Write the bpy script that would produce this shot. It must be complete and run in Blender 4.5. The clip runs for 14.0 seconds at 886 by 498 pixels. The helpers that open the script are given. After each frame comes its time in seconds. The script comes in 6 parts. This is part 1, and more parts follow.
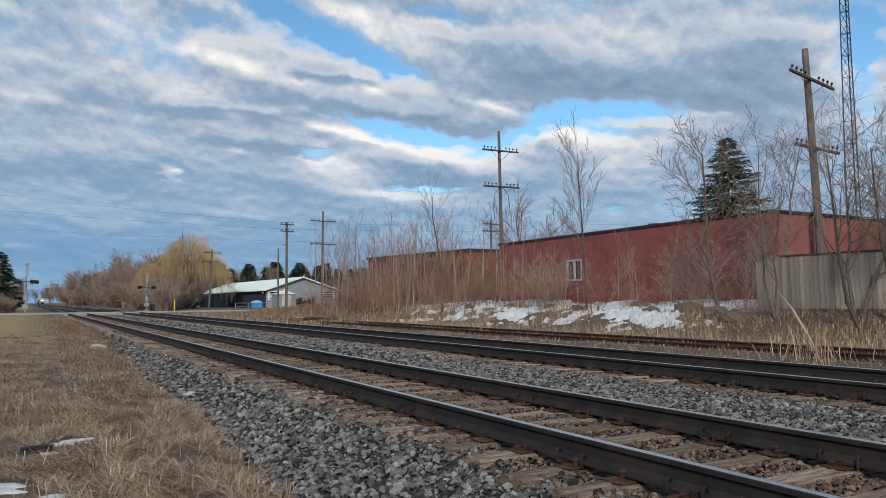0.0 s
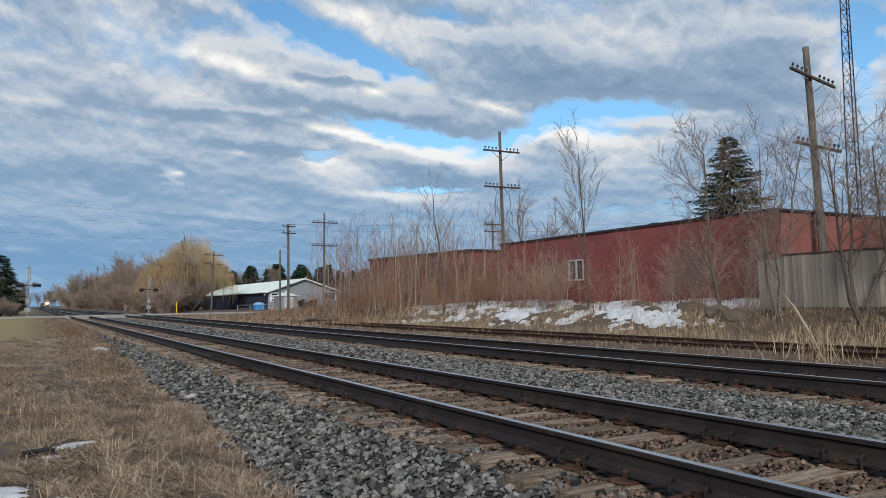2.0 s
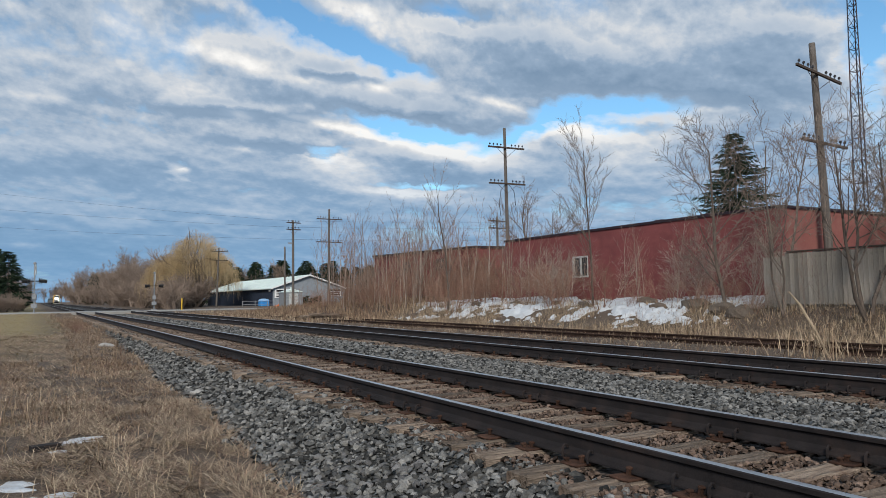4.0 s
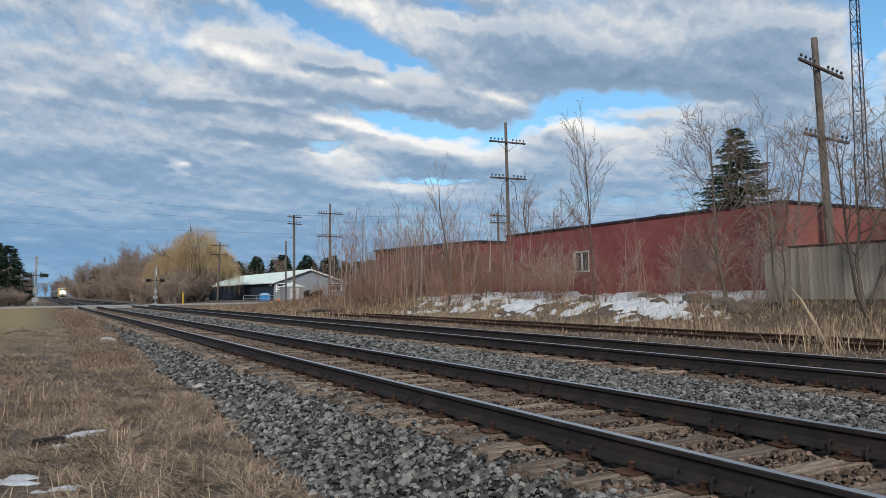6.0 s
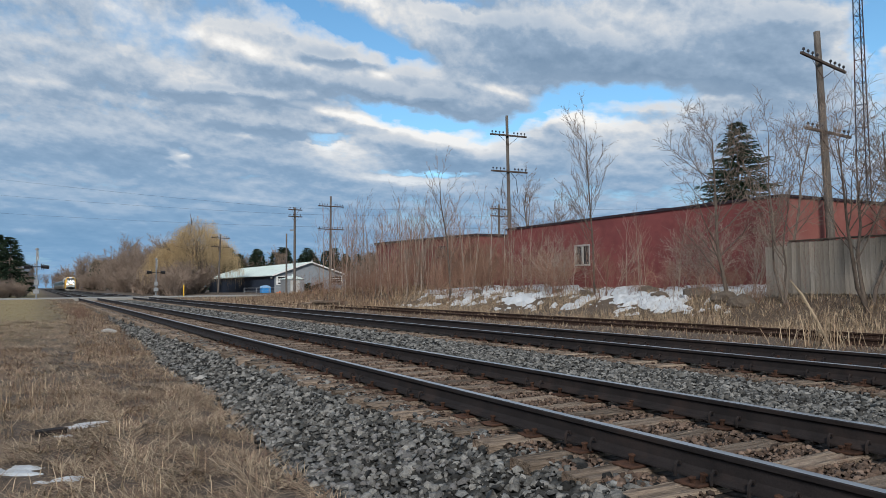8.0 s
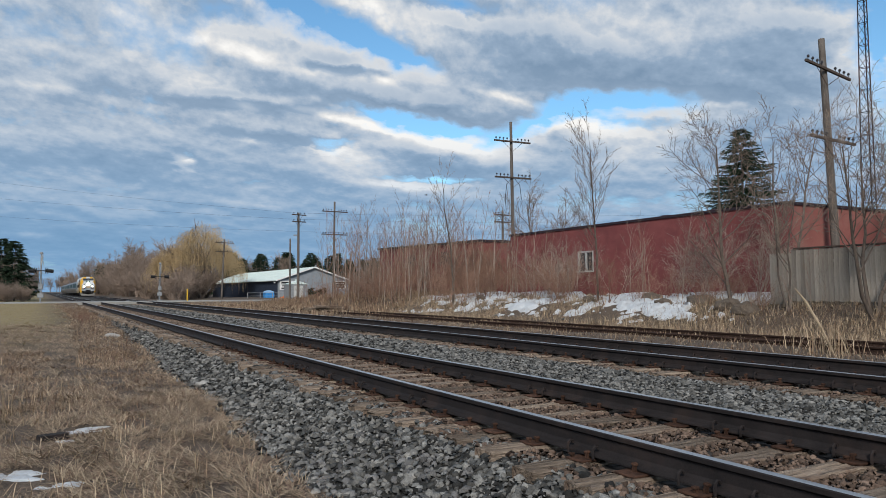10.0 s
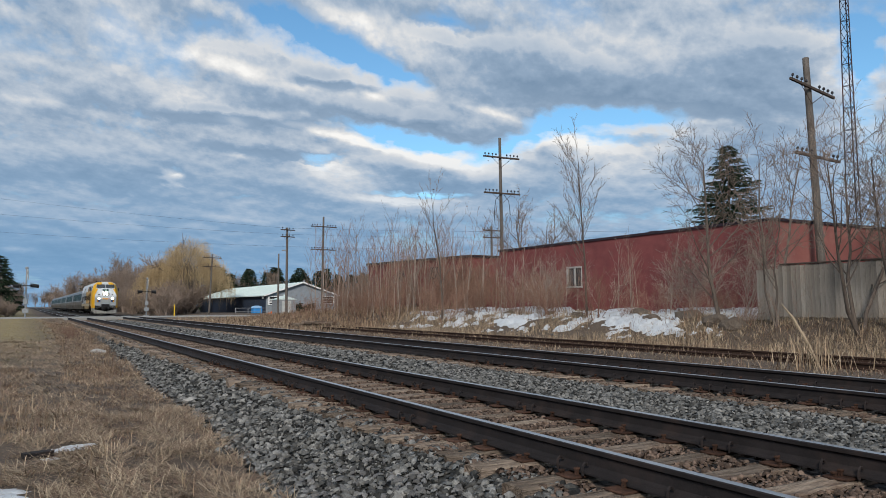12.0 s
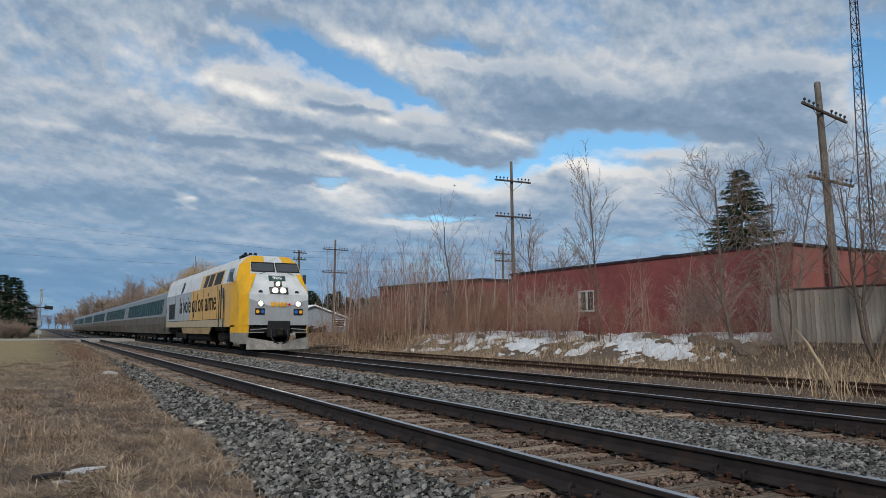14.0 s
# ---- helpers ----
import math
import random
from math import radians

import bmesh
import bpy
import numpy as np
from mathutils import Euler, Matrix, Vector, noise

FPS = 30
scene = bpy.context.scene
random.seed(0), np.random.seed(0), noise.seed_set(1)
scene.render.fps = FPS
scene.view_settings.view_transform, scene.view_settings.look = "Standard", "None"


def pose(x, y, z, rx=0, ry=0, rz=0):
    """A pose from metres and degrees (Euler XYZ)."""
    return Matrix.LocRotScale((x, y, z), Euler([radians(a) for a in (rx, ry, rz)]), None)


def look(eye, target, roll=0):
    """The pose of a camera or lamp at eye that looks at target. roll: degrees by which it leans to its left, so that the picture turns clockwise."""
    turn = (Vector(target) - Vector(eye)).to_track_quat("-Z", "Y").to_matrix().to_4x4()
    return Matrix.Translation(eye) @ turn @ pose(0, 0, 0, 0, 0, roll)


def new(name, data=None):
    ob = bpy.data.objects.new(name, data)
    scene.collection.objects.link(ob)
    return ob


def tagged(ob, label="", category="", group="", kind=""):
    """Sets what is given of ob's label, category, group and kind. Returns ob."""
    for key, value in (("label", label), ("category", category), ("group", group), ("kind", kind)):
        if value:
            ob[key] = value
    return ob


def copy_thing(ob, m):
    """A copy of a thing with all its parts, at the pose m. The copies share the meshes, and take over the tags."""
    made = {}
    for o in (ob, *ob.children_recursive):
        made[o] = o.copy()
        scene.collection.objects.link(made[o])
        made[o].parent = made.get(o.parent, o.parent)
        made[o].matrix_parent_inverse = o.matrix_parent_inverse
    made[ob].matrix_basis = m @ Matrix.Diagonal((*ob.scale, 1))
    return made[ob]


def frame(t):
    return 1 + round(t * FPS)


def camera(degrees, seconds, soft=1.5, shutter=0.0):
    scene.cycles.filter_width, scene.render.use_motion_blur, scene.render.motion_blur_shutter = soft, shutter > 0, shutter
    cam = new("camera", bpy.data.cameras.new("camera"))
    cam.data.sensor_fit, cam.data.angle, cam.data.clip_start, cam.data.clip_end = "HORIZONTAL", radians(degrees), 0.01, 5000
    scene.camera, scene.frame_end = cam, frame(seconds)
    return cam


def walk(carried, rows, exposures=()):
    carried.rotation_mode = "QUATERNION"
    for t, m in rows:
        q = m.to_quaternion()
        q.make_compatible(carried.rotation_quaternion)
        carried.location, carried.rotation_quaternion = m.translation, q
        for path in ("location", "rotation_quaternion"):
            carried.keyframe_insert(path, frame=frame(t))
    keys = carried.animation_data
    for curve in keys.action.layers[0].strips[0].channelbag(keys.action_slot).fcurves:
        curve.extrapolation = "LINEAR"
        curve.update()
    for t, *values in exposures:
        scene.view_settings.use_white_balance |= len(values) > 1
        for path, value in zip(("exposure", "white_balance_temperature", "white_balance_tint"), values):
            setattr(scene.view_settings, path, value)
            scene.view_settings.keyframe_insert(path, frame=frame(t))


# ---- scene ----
FOV = 62.91
cam = camera(FOV, 14.0, soft=0.7)


def aim(x, y, z, turn, tilt, lean):
    """Camera pose: degrees to the right of the track's line, up from level, and lean."""
    f = Vector((math.sin(radians(turn)) * math.cos(radians(tilt)), math.cos(radians(turn)) * math.cos(radians(tilt)), math.sin(radians(tilt))))
    s = Vector((math.cos(radians(turn)), -math.sin(radians(turn)), 0))
    u = s.cross(f)
    s2 = s * math.cos(radians(lean)) + u * math.sin(radians(lean))
    u2 = s2.cross(f)
    m = Matrix((s2, u2, -f)).transposed().to_4x4()
    return Matrix.Translation((x, y, z)) @ m


# seconds, eye, then turn, tilt and lean in degrees
PATH = [
    (0, 0.002, 0.000, 1.167, 29.857, 3.985, -0.511),
    (0.5, 0.008, 0.001, 1.167, 29.798, 4.038, -0.517),
    (1, 0.002, -0.004, 1.166, 29.782, 4.003, -0.674),
    (1.5, 0.014, 0.003, 1.166, 29.733, 4.003, -0.755),
    (2, 0.017, 0.008, 1.167, 29.724, 4.048, -0.871),
    (2.5, 0.017, 0.003, 1.168, 29.663, 4.011, -0.782),
    (3, 0.017, 0.003, 1.167, 29.595, 3.997, -0.822),
    (5.5, -0.002, -0.013, 1.168, 29.122, 3.395, -0.575),
    (6, -0.005, -0.003, 1.168, 29.288, 3.353, -0.710),
    (6.5, -0.008, -0.007, 1.165, 29.370, 3.415, -0.605),
    (7, -0.015, -0.008, 1.167, 29.358, 3.250, -0.427),
    (7.5, -0.016, -0.006, 1.166, 29.287, 3.143, -0.483),
    (8, -0.017, -0.005, 1.168, 29.242, 2.806, -0.505),
    (10.5, -0.003, 0.005, 1.177, 28.997, 3.433, -0.201),
    (11, -0.014, -0.015, 1.177, 29.652, 3.516, -0.642),
    (11.5, -0.016, -0.012, 1.177, 29.806, 3.870, -0.321),
    (12, -0.021, -0.008, 1.184, 29.847, 4.457, -0.216),
    (12.5, -0.001, 0.013, 1.189, 29.572, 5.117, -0.126),
    (13, -0.001, 0.009, 1.189, 28.618, 5.613, -0.069),
    (13.5, -0.024, -0.008, 1.192, 28.633, 6.088, 0.580),
    (14, -0.028, -0.024, 1.190, 28.946, 6.290, 0.043),
]
walk(cam, [(t, aim(*v)) for t, *v in PATH], exposures=[(0.0, 0.12), (11.0, 0.12), (12.5, 0.05), (14.0, -0.06)])

# ---- world, sun, light ----
SUN_TURN, SUN_UP = 217.0, 32.0   # degrees clockwise from +Y; behind the camera, to its left
sun = new("sun", bpy.data.lights.new("sun", "SUN"))
sun.data.energy, sun.data.angle, sun.data.color = 2.75, radians(12), (1.0, 0.94, 0.86)
_d = Vector((math.sin(radians(SUN_TURN)) * math.cos(radians(SUN_UP)), math.cos(radians(SUN_TURN)) * math.cos(radians(SUN_UP)), math.sin(radians(SUN_UP))))
sun.matrix_world = look(_d * 100, (0, 0, 0))


class Nodes:
    """A few shorthands for a node tree."""

    def __init__(self, tree):
        self.tree = tree
        tree.nodes.clear()

    def add(self, kind, **props):
        n = self.tree.nodes.new(kind)
        for k, v in props.items():
            setattr(n, k, v)
        return n

    def put(self, socket, value):
        if hasattr(value, "is_output"):
            self.tree.links.new(value, socket)
        else:
            socket.default_value = value

    def math(self, op, a, b=0.0, c=0.0, clamp=False):
        n = self.add("ShaderNodeMath", operation=op, use_clamp=clamp)
        for s, v in zip(n.inputs, (a, b, c)):
            self.put(s, v)
        return n.outputs[0]

    def noise(self, vector, scale, detail=4.0, rough=0.55, dims="3D", distort=0.0):
        n = self.add("ShaderNodeTexNoise", noise_dimensions=dims)
        if vector is not None:
            self.put(n.inputs["Vector"], vector)
        n.inputs["Scale"].default_value, n.inputs["Detail"].default_value = scale, detail
        n.inputs["Roughness"].default_value, n.inputs["Distortion"].default_value = rough, distort
        return n.outputs[0]

    def ramp(self, fac, stops, ease="LINEAR"):
        n = self.add("ShaderNodeValToRGB")
        n.color_ramp.interpolation = ease
        while len(n.color_ramp.elements) < len(stops):
            n.color_ramp.elements.new(0.5)
        for e, (p, c) in zip(n.color_ramp.elements, stops):
            e.position, e.color = p, (*c, 1.0)
        self.put(n.inputs[0], fac)
        return n.outputs[0]

    def mix(self, fac, a, b, blend="MIX"):
        n = self.add("ShaderNodeMix", data_type="RGBA", blend_type=blend)
        self.put(n.inputs[0], fac)
        for s, v in ((n.inputs[6], a), (n.inputs[7], b)):
            self.put(s, (*v, 1.0) if isinstance(v, tuple) and len(v) == 3 else v)
        return n.outputs[2]

    def maprange(self, v, a, b, c, d):
        n = self.add("ShaderNodeMapRange")
        for s, x in zip(n.inputs, (v, a, b, c, d)):
            self.put(s, x)
        return n.outputs[0]


# Broken cloud cover: turn (degrees right of +Y), height, half-widths, slant, amount
# GAPS open sky, BANKS thick cloud, LIT and SMALL sunlit flanks
GAPS = [
    (19.7, 20.4, 5.8, 1.05, -0.36, -0.75), (25.6, 18.3, 2.3, 0.5, -0.28, -0.4), (12.0, 20.5, 3.8, 0.86, 0.03, -0.32),
    (26.0, 13.6, 3.8, 0.65, -0.2, -0.7), (30.1, 12.5, 2.3, 0.44, -0.12, -0.55), (35.2, 12.4, 2.0, 0.96, 0.44, -0.6),
    (38.6, 14.2, 2.7, 0.68, 0.18, -0.7), (43.9, 14.4, 4.6, 0.75, -0.06, -0.7), (41.7, 13.0, 2.6, 0.6, -0.16, -0.5),
    (60.7, 16.3, 1.6, 3.94, -0.18, -0.7), (28.0, 8.8, 2.7, 0.27, -0.01, -0.5), (19.7, 11.7, 2.2, 0.3, -0.08, -0.4),
    (9.2, 9.9, 0.8, 0.30, -0.16, -0.28), (29.7, 21.8, 2.7, 0.65, -0.2, -0.45), (56.8, 19.6, 2.1, 0.73, -0.18, -0.2),
]
BANKS = [
    (26.0, 14.9, 7.7, 0.94, -0.15, 0.45), (40.5, 18.0, 8.5, 1.48, -0.14, 0.45), (53.8, 17.8, 5.4, 2.28, -0.16, 0.4),
    (28.7, 10.7, 4.5, 0.88, -0.13, 0.45), (6.4, 15.8, 6.4, 1.02, -0.02, 0.15), (3.2, 10.0, 10.2, 1.19, 0.0, 0.3),
    (16.3, 12.3, 6.6, 0.43, -0.11, 0.25), (20.9, 18.0, 2.5, 0.5, -0.02, 0.5), (33.8, 20.5, 4.1, 0.82, -0.14, 0.2),
    (12.9, 14.7, 5.1, 0.37, -0.03, 0.35), (1.5, 4.7, 9.8, 1.97, 0.02, 0.3), (50.1, 15.1, 4.6, 0.8, -0.12, 0.25),
    (19.7, 9.4, 5.3, 0.61, -0.09, 0.2),
]
LIT = [
    (5.6, 20.3, 2.1, 1.42, -0.17, 0.34), (11.6, 18.3, 3.4, 0.52, -0.1, 0.42), (14.5, 17.7, 2.1, 0.57, -0.13, 0.3),
    (19.1, 16.8, 2.7, 0.29, -0.06, 0.36), (25.6, 20.5, 4.5, 0.9, -0.33, 0.42), (22.0, 22.1, 2.3, 0.72, -0.15, 0.3),
    (23.3, 12.8, 4.9, 0.3, -0.21, 0.5), (30.5, 11.2, 3.2, 0.7, -0.12, 0.46), (21.9, 10.4, 2.7, 0.87, -0.14, 0.42),
    (26.4, 8.1, 5.8, 0.44, -0.13, 0.4), (14.1, 11.5, 1.1, 0.21, -0.06, 0.4), (33.7, 15.0, 2.7, 0.34, -0.28, 0.45),
    (39.5, 12.6, 2.6, 0.77, -0.1, 0.34), (45.3, 19.3, 4.1, 1.43, -0.11, 0.2), (43.7, 10.4, 3.3, 1.54, -0.06, 0.28),
    (58.8, 15.2, 1.7, 0.82, -0.16, 0.3),
]
SMALL = [
    (9.2, 9.8, 0.6, 0.21, -0.27, 0.5), (24.0, 16.4, 0.7, 0.25, -0.18, 0.5), (-1.1, 14.1, 2.1, 0.34, 0.01, 0.25),
    (14.6, 6.5, 2.5, 0.22, -0.11, 0.3), (3.2, 8.1, 1.1, 0.24, -0.28, 0.3), (13.7, 13.9, 0.9, 0.33, -0.15, 0.3),
    (50.1, 13.5, 2.4, 0.24, -0.1, 0.25), (-0.5, 3.9, 0.9, 0.15, 0.02, 0.4), (10.0, 15.5, 2.5, 0.48, 0.07, 0.22),
]
world = bpy.data.worlds.new("world")
scene.world = world
world.use_nodes = True
W = Nodes(world.node_tree)
_co = W.add("ShaderNodeTexCoord").outputs["Generated"]
_sep = W.add("ShaderNodeSeparateXYZ")
W.put(_sep.inputs[0], _co)
_x, _y, _z = _sep.outputs
_up0 = W.math("MULTIPLY", W.math("ARCSINE", _z), 57.2958)
_turn = W.math("MULTIPLY", W.math("ARCTAN2", _x, _y), 57.2958)


def sky_place(up, across=0.105, rise=3.3, deep=3.7):
    """A place in the cloud sheet: rows crowd together towards the horizon and fall away to the right."""
    row = W.math("MULTIPLY", W.math("LOGARITHM", W.math("ADD", W.math("MAXIMUM", up, 0.0), 4.5), 2.71828), rise)
    row = W.math("ADD", row, W.math("MULTIPLY", _turn, 0.016))
    c = W.add("ShaderNodeCombineXYZ")
    W.put(c.inputs[0], W.math("MULTIPLY", _turn, across))
    W.put(c.inputs[1], row)
    c.inputs[2].default_value = deep
    return c.outputs[0]


def warped(place):
    """Shifts in turn and height, in degrees, that fray the edges of the banks."""
    out = []
    for scale, detail, amount in ((1.5, 3.0, (5.0, 1.7)), (6.0, 5.0, (1.8, 1.0))):
        n = W.add("ShaderNodeTexNoise", noise_dimensions="3D")
        W.put(n.inputs["Vector"], place)
        n.inputs["Scale"].default_value, n.inputs["Detail"].default_value, n.inputs["Roughness"].default_value = scale, detail, 0.6
        r = W.add("ShaderNodeSeparateColor")
        W.put(r.inputs[0], n.outputs["Color"])
        out.append([W.math("MULTIPLY", W.math("SUBTRACT", r.outputs[k], 0.5), amount[k]) for k in (0, 1)])
    return [W.math("ADD", out[0][k], out[1][k]) for k in (0, 1)]


_place = sky_place(_up0)
_frayx, _frayy = warped(_place)


def gathered(total, spots, up, reach=1.0):
    """Adds soft spots to a field over the sky, frayed by the warp."""
    for a, e, w, h, s, amount in spots:
        off = W.math("ADD", W.math("SUBTRACT", _turn, a), W.math("MULTIPLY", _frayx, reach))
        u = W.math("DIVIDE", off, w)
        v = W.math("DIVIDE", W.math("SUBTRACT", W.math("ADD", W.math("SUBTRACT", up, e), W.math("MULTIPLY", _frayy, reach)), W.math("MULTIPLY", off, s)), h)
        g = W.math("EXPONENT", W.math("MULTIPLY", W.math("ADD", W.math("MULTIPLY", u, u), W.math("MULTIPLY", v, v)), -0.8))
        total = W.math("ADD", total, W.math("MULTIPLY", g, amount))
    return total


def thickness(up, place):
    """How thick the cloud stands: broad rolls, puffs and fine shreds, with the banks and gaps."""
    big = W.noise(place, 0.9, 4.0, 0.5)
    puff = W.math("ABSOLUTE", W.math("SUBTRACT", W.noise(place, 1.9, 7.0, 0.58), 0.5))
    fine = W.noise(place, 6.5, 6.0, 0.60)
    d = W.math("ADD", W.math("MULTIPLY", W.math("SUBTRACT", big, 0.5), 1.0), W.math("MULTIPLY", puff, 0.75))
    d = W.math("ADD", d, W.math("MULTIPLY", W.math("SUBTRACT", fine, 0.5), 0.36))
    return gathered(gathered(W.math("ADD", d, 0.53), GAPS, up, 1.25), BANKS, up, 0.8)


_upper = W.math("ADD", _up0, W.math("ADD", W.math("MULTIPLY", W.math("MAXIMUM", _up0, 0.0), 0.035), 0.22))
_dens = thickness(_up0, _place)
_over = thickness(_upper, sky_place(_upper))
_sky = W.add("ShaderNodeTexSky", sky_type="NISHITA", sun_disc=False, sun_elevation=radians(SUN_UP), sun_rotation=radians(SUN_TURN))
_sky.air_density, _sky.dust_density, _sky.ozone_density = 1.0, 0.6, 2.5
_clear = W.mix(1.0, _sky.outputs[0], (0.082, 0.114, 0.120), "MULTIPLY")
_slope = W.math("MINIMUM", W.math("MAXIMUM", W.math("SUBTRACT", _dens, _over), -0.16), 0.20)
_light = W.math("ADD", W.math("MULTIPLY", _slope, 1.35), 0.395)
_light = W.math("SUBTRACT", _light, W.math("MULTIPLY", W.math("SUBTRACT", _dens, 0.58), 0.52))
_light = gathered(gathered(_light, LIT, _up0, 0.55), SMALL, _up0, 0.25)
_body = W.ramp(_light, [(0.0, (0.150, 0.225, 0.325)), (0.30, (0.225, 0.305, 0.410)), (0.55, (0.38, 0.435, 0.505)), (0.80, (0.58, 0.585, 0.59)), (1.0, (0.73, 0.72, 0.70))])
_low = W.mix(W.maprange(_up0, 1.0, 13.0, 0.72, 0.0), _body, (0.115, 0.265, 0.455))
_cover = W.maprange(_dens, 0.06, 0.50, 0.0, 1.0)
_bg = W.add("ShaderNodeBackground")
W.put(_bg.inputs[0], W.mix(_cover, _clear, _low))
_bg.inputs[1].default_value = 1.22
W.put(W.add("ShaderNodeOutputWorld").inputs[0], _bg.outputs[0])

# ---- shorthands ----
def thing(name, label, category, group="", kind="", at=(0, 0, 0), rz=0.0):
    ob = new(name)
    ob.empty_display_size = 0.3
    ob.location = at
    ob.rotation_euler = (0, 0, radians(rz))
    return tagged(ob, label, category, group, kind)


def mesh_of(bm, name, material, smooth=False):
    me = bpy.data.meshes.new(name)
    bm.to_mesh(me)
    bm.free()
    for m in (material if isinstance(material, (list, tuple)) else [material]):
        me.materials.append(m)
    if smooth:
        me.shade_smooth()
    return me


def part(name, bm, material, parent=None, label="", smooth=False, kind=""):
    """Links a bmesh (or a mesh) as one mesh object under a thing or a part."""
    me = bm if isinstance(bm, bpy.types.Mesh) else mesh_of(bm, name, material, smooth)
    ob = new(name, me)
    if parent is not None:
        ob.parent = parent
    return tagged(ob, label, kind=kind)


def box(bm, x0, x1, y0, y1, z0, z1, bevel=0.0):
    r = bmesh.ops.create_cube(bm, size=1.0)["verts"]
    for v in r:
        v.co = Vector((x0 + (v.co.x + .5) * (x1 - x0), y0 + (v.co.y + .5) * (y1 - y0), z0 + (v.co.z + .5) * (z1 - z0)))
    if bevel:
        es = list({e for v in r for e in v.link_edges})
        bmesh.ops.bevel(bm, geom=es, offset=bevel, segments=1, affect="EDGES", profile=0.5)
    return r


def boxed(x0, x1, y0, y1, z0, z1, bevel=0.0):
    bm = bmesh.new()
    box(bm, x0, x1, y0, y1, z0, z1, bevel)
    return bm


def tube(bm, pts, radii, n=6, caps=True):
    """A tapered tube through the points."""
    rings = []
    pts = [Vector(p) for p in pts]
    for i, p in enumerate(pts):
        d = (pts[min(i + 1, len(pts) - 1)] - pts[max(i - 1, 0)]).normalized()
        a = d.cross(Vector((0.31, 0.93, 0.17))).normalized()
        b = d.cross(a)
        rings.append([bm.verts.new(p + (a * math.cos(k * math.tau / n) + b * math.sin(k * math.tau / n)) * radii[i]) for k in range(n)])
    for r0, r1 in zip(rings, rings[1:]):
        for k in range(n):
            bm.faces.new((r0[k], r0[(k + 1) % n], r1[(k + 1) % n], r1[k]))
    if caps and n > 2:
        bm.faces.new(rings[0][::-1])
        bm.faces.new(rings[-1])


def rod(p0, p1, r, n=8, r1=None):
    bm = bmesh.new()
    tube(bm, [p0, p1], [r, r if r1 is None else r1], n)
    return bm


def prism(bm, outline, axis, a, b):
    """An outline of (u, v) pairs pushed from a to b along axis x, y or z."""
    def at(u, v, w):
        return {"x": (w, u, v), "y": (u, w, v), "z": (u, v, w)}[axis]
    f0 = [bm.verts.new(at(u, v, a)) for u, v in outline]
    f1 = [bm.verts.new(at(u, v, b)) for u, v in outline]
    n = len(outline)
    for k in range(n):
        bm.faces.new((f0[k], f0[(k + 1) % n], f1[(k + 1) % n], f1[k]))
    bm.faces.new(f0[::-1])
    bm.faces.new(f1)
    bmesh.ops.recalc_face_normals(bm, faces=bm.faces[:])


def raw_mesh(name, verts, faces, materials, smooth=False):
    me = bpy.data.meshes.new(name)
    me.from_pydata([tuple(v) for v in verts], [], [tuple(f) for f in faces])
    for m in materials if isinstance(materials, (list, tuple)) else [materials]:
        me.materials.append(m)
    if smooth:
        me.shade_smooth()
    return me


# ---- materials ----
def surface(name, a, b, rough=0.8, metal=0.0, scale=6.0, fine=60.0, bump=0.3, depth=0.01, stretch=(1, 1, 1), stain=None, stain_scale=1.2, island=0.0, random=0.0, gloss_var=0.1, space="Object", spec=0.12):
    """Two colours mixed by coarse and fine grain, with stains, relief, and variation piece by piece."""
    m = bpy.data.materials.new(name)
    m.use_nodes = True
    N = Nodes(m.node_tree)
    if space == "Object":
        co = N.add("ShaderNodeTexCoord").outputs["Object"]
    else:
        co = N.add("ShaderNodeNewGeometry").outputs["Position"]
    mp = N.add("ShaderNodeMapping")
    N.put(mp.inputs[0], co)
    mp.inputs["Scale"].default_value = stretch
    coarse = N.noise(mp.outputs[0], scale, 5.0, 0.6)
    grain = N.noise(mp.outputs[0], fine, 4.0, 0.65)
    f = N.math("ADD", N.math("MULTIPLY", coarse, 0.6), N.math("MULTIPLY", grain, 0.4))
    f = N.maprange(f, 0.33, 0.67, 0.0, 1.0)
    col = N.mix(f, a, b)
    if stain:
        s = N.maprange(N.noise(co, stain_scale, 6.0, 0.65), 0.50, 0.68, 0.0, 0.85)
        col = N.mix(s, col, stain)
    if island or random:
        if island:
            r = N.add("ShaderNodeNewGeometry").outputs["Random Per Island"]
            amount = island
        else:
            r = N.add("ShaderNodeObjectInfo").outputs["Random"]
            amount = random
        hsv = N.add("ShaderNodeHueSaturation")
        N.put(hsv.inputs["Value"], N.maprange(r, 0.0, 1.0, 1.0 - amount, 1.0 + amount))
        N.put(hsv.inputs["Color"], col)
        col = hsv.outputs[0]
    p = N.add("ShaderNodeBsdfPrincipled")
    N.put(p.inputs["Base Color"], col)
    N.put(p.inputs["Roughness"], N.maprange(coarse, 0.3, 0.7, max(rough - gloss_var, 0.02), min(rough + gloss_var, 1.0)))
    p.inputs["Metallic"].default_value = metal
    p.inputs["Specular IOR Level"].default_value = spec
    if bump:
        bn = N.add("ShaderNodeBump")
        bn.inputs["Strength"].default_value, bn.inputs["Distance"].default_value = bump, depth
        N.put(bn.inputs["Height"], f)
        N.put(p.inputs["Normal"], bn.outputs[0])
    N.put(N.add("ShaderNodeOutputMaterial").inputs[0], p.outputs[0])
    return m


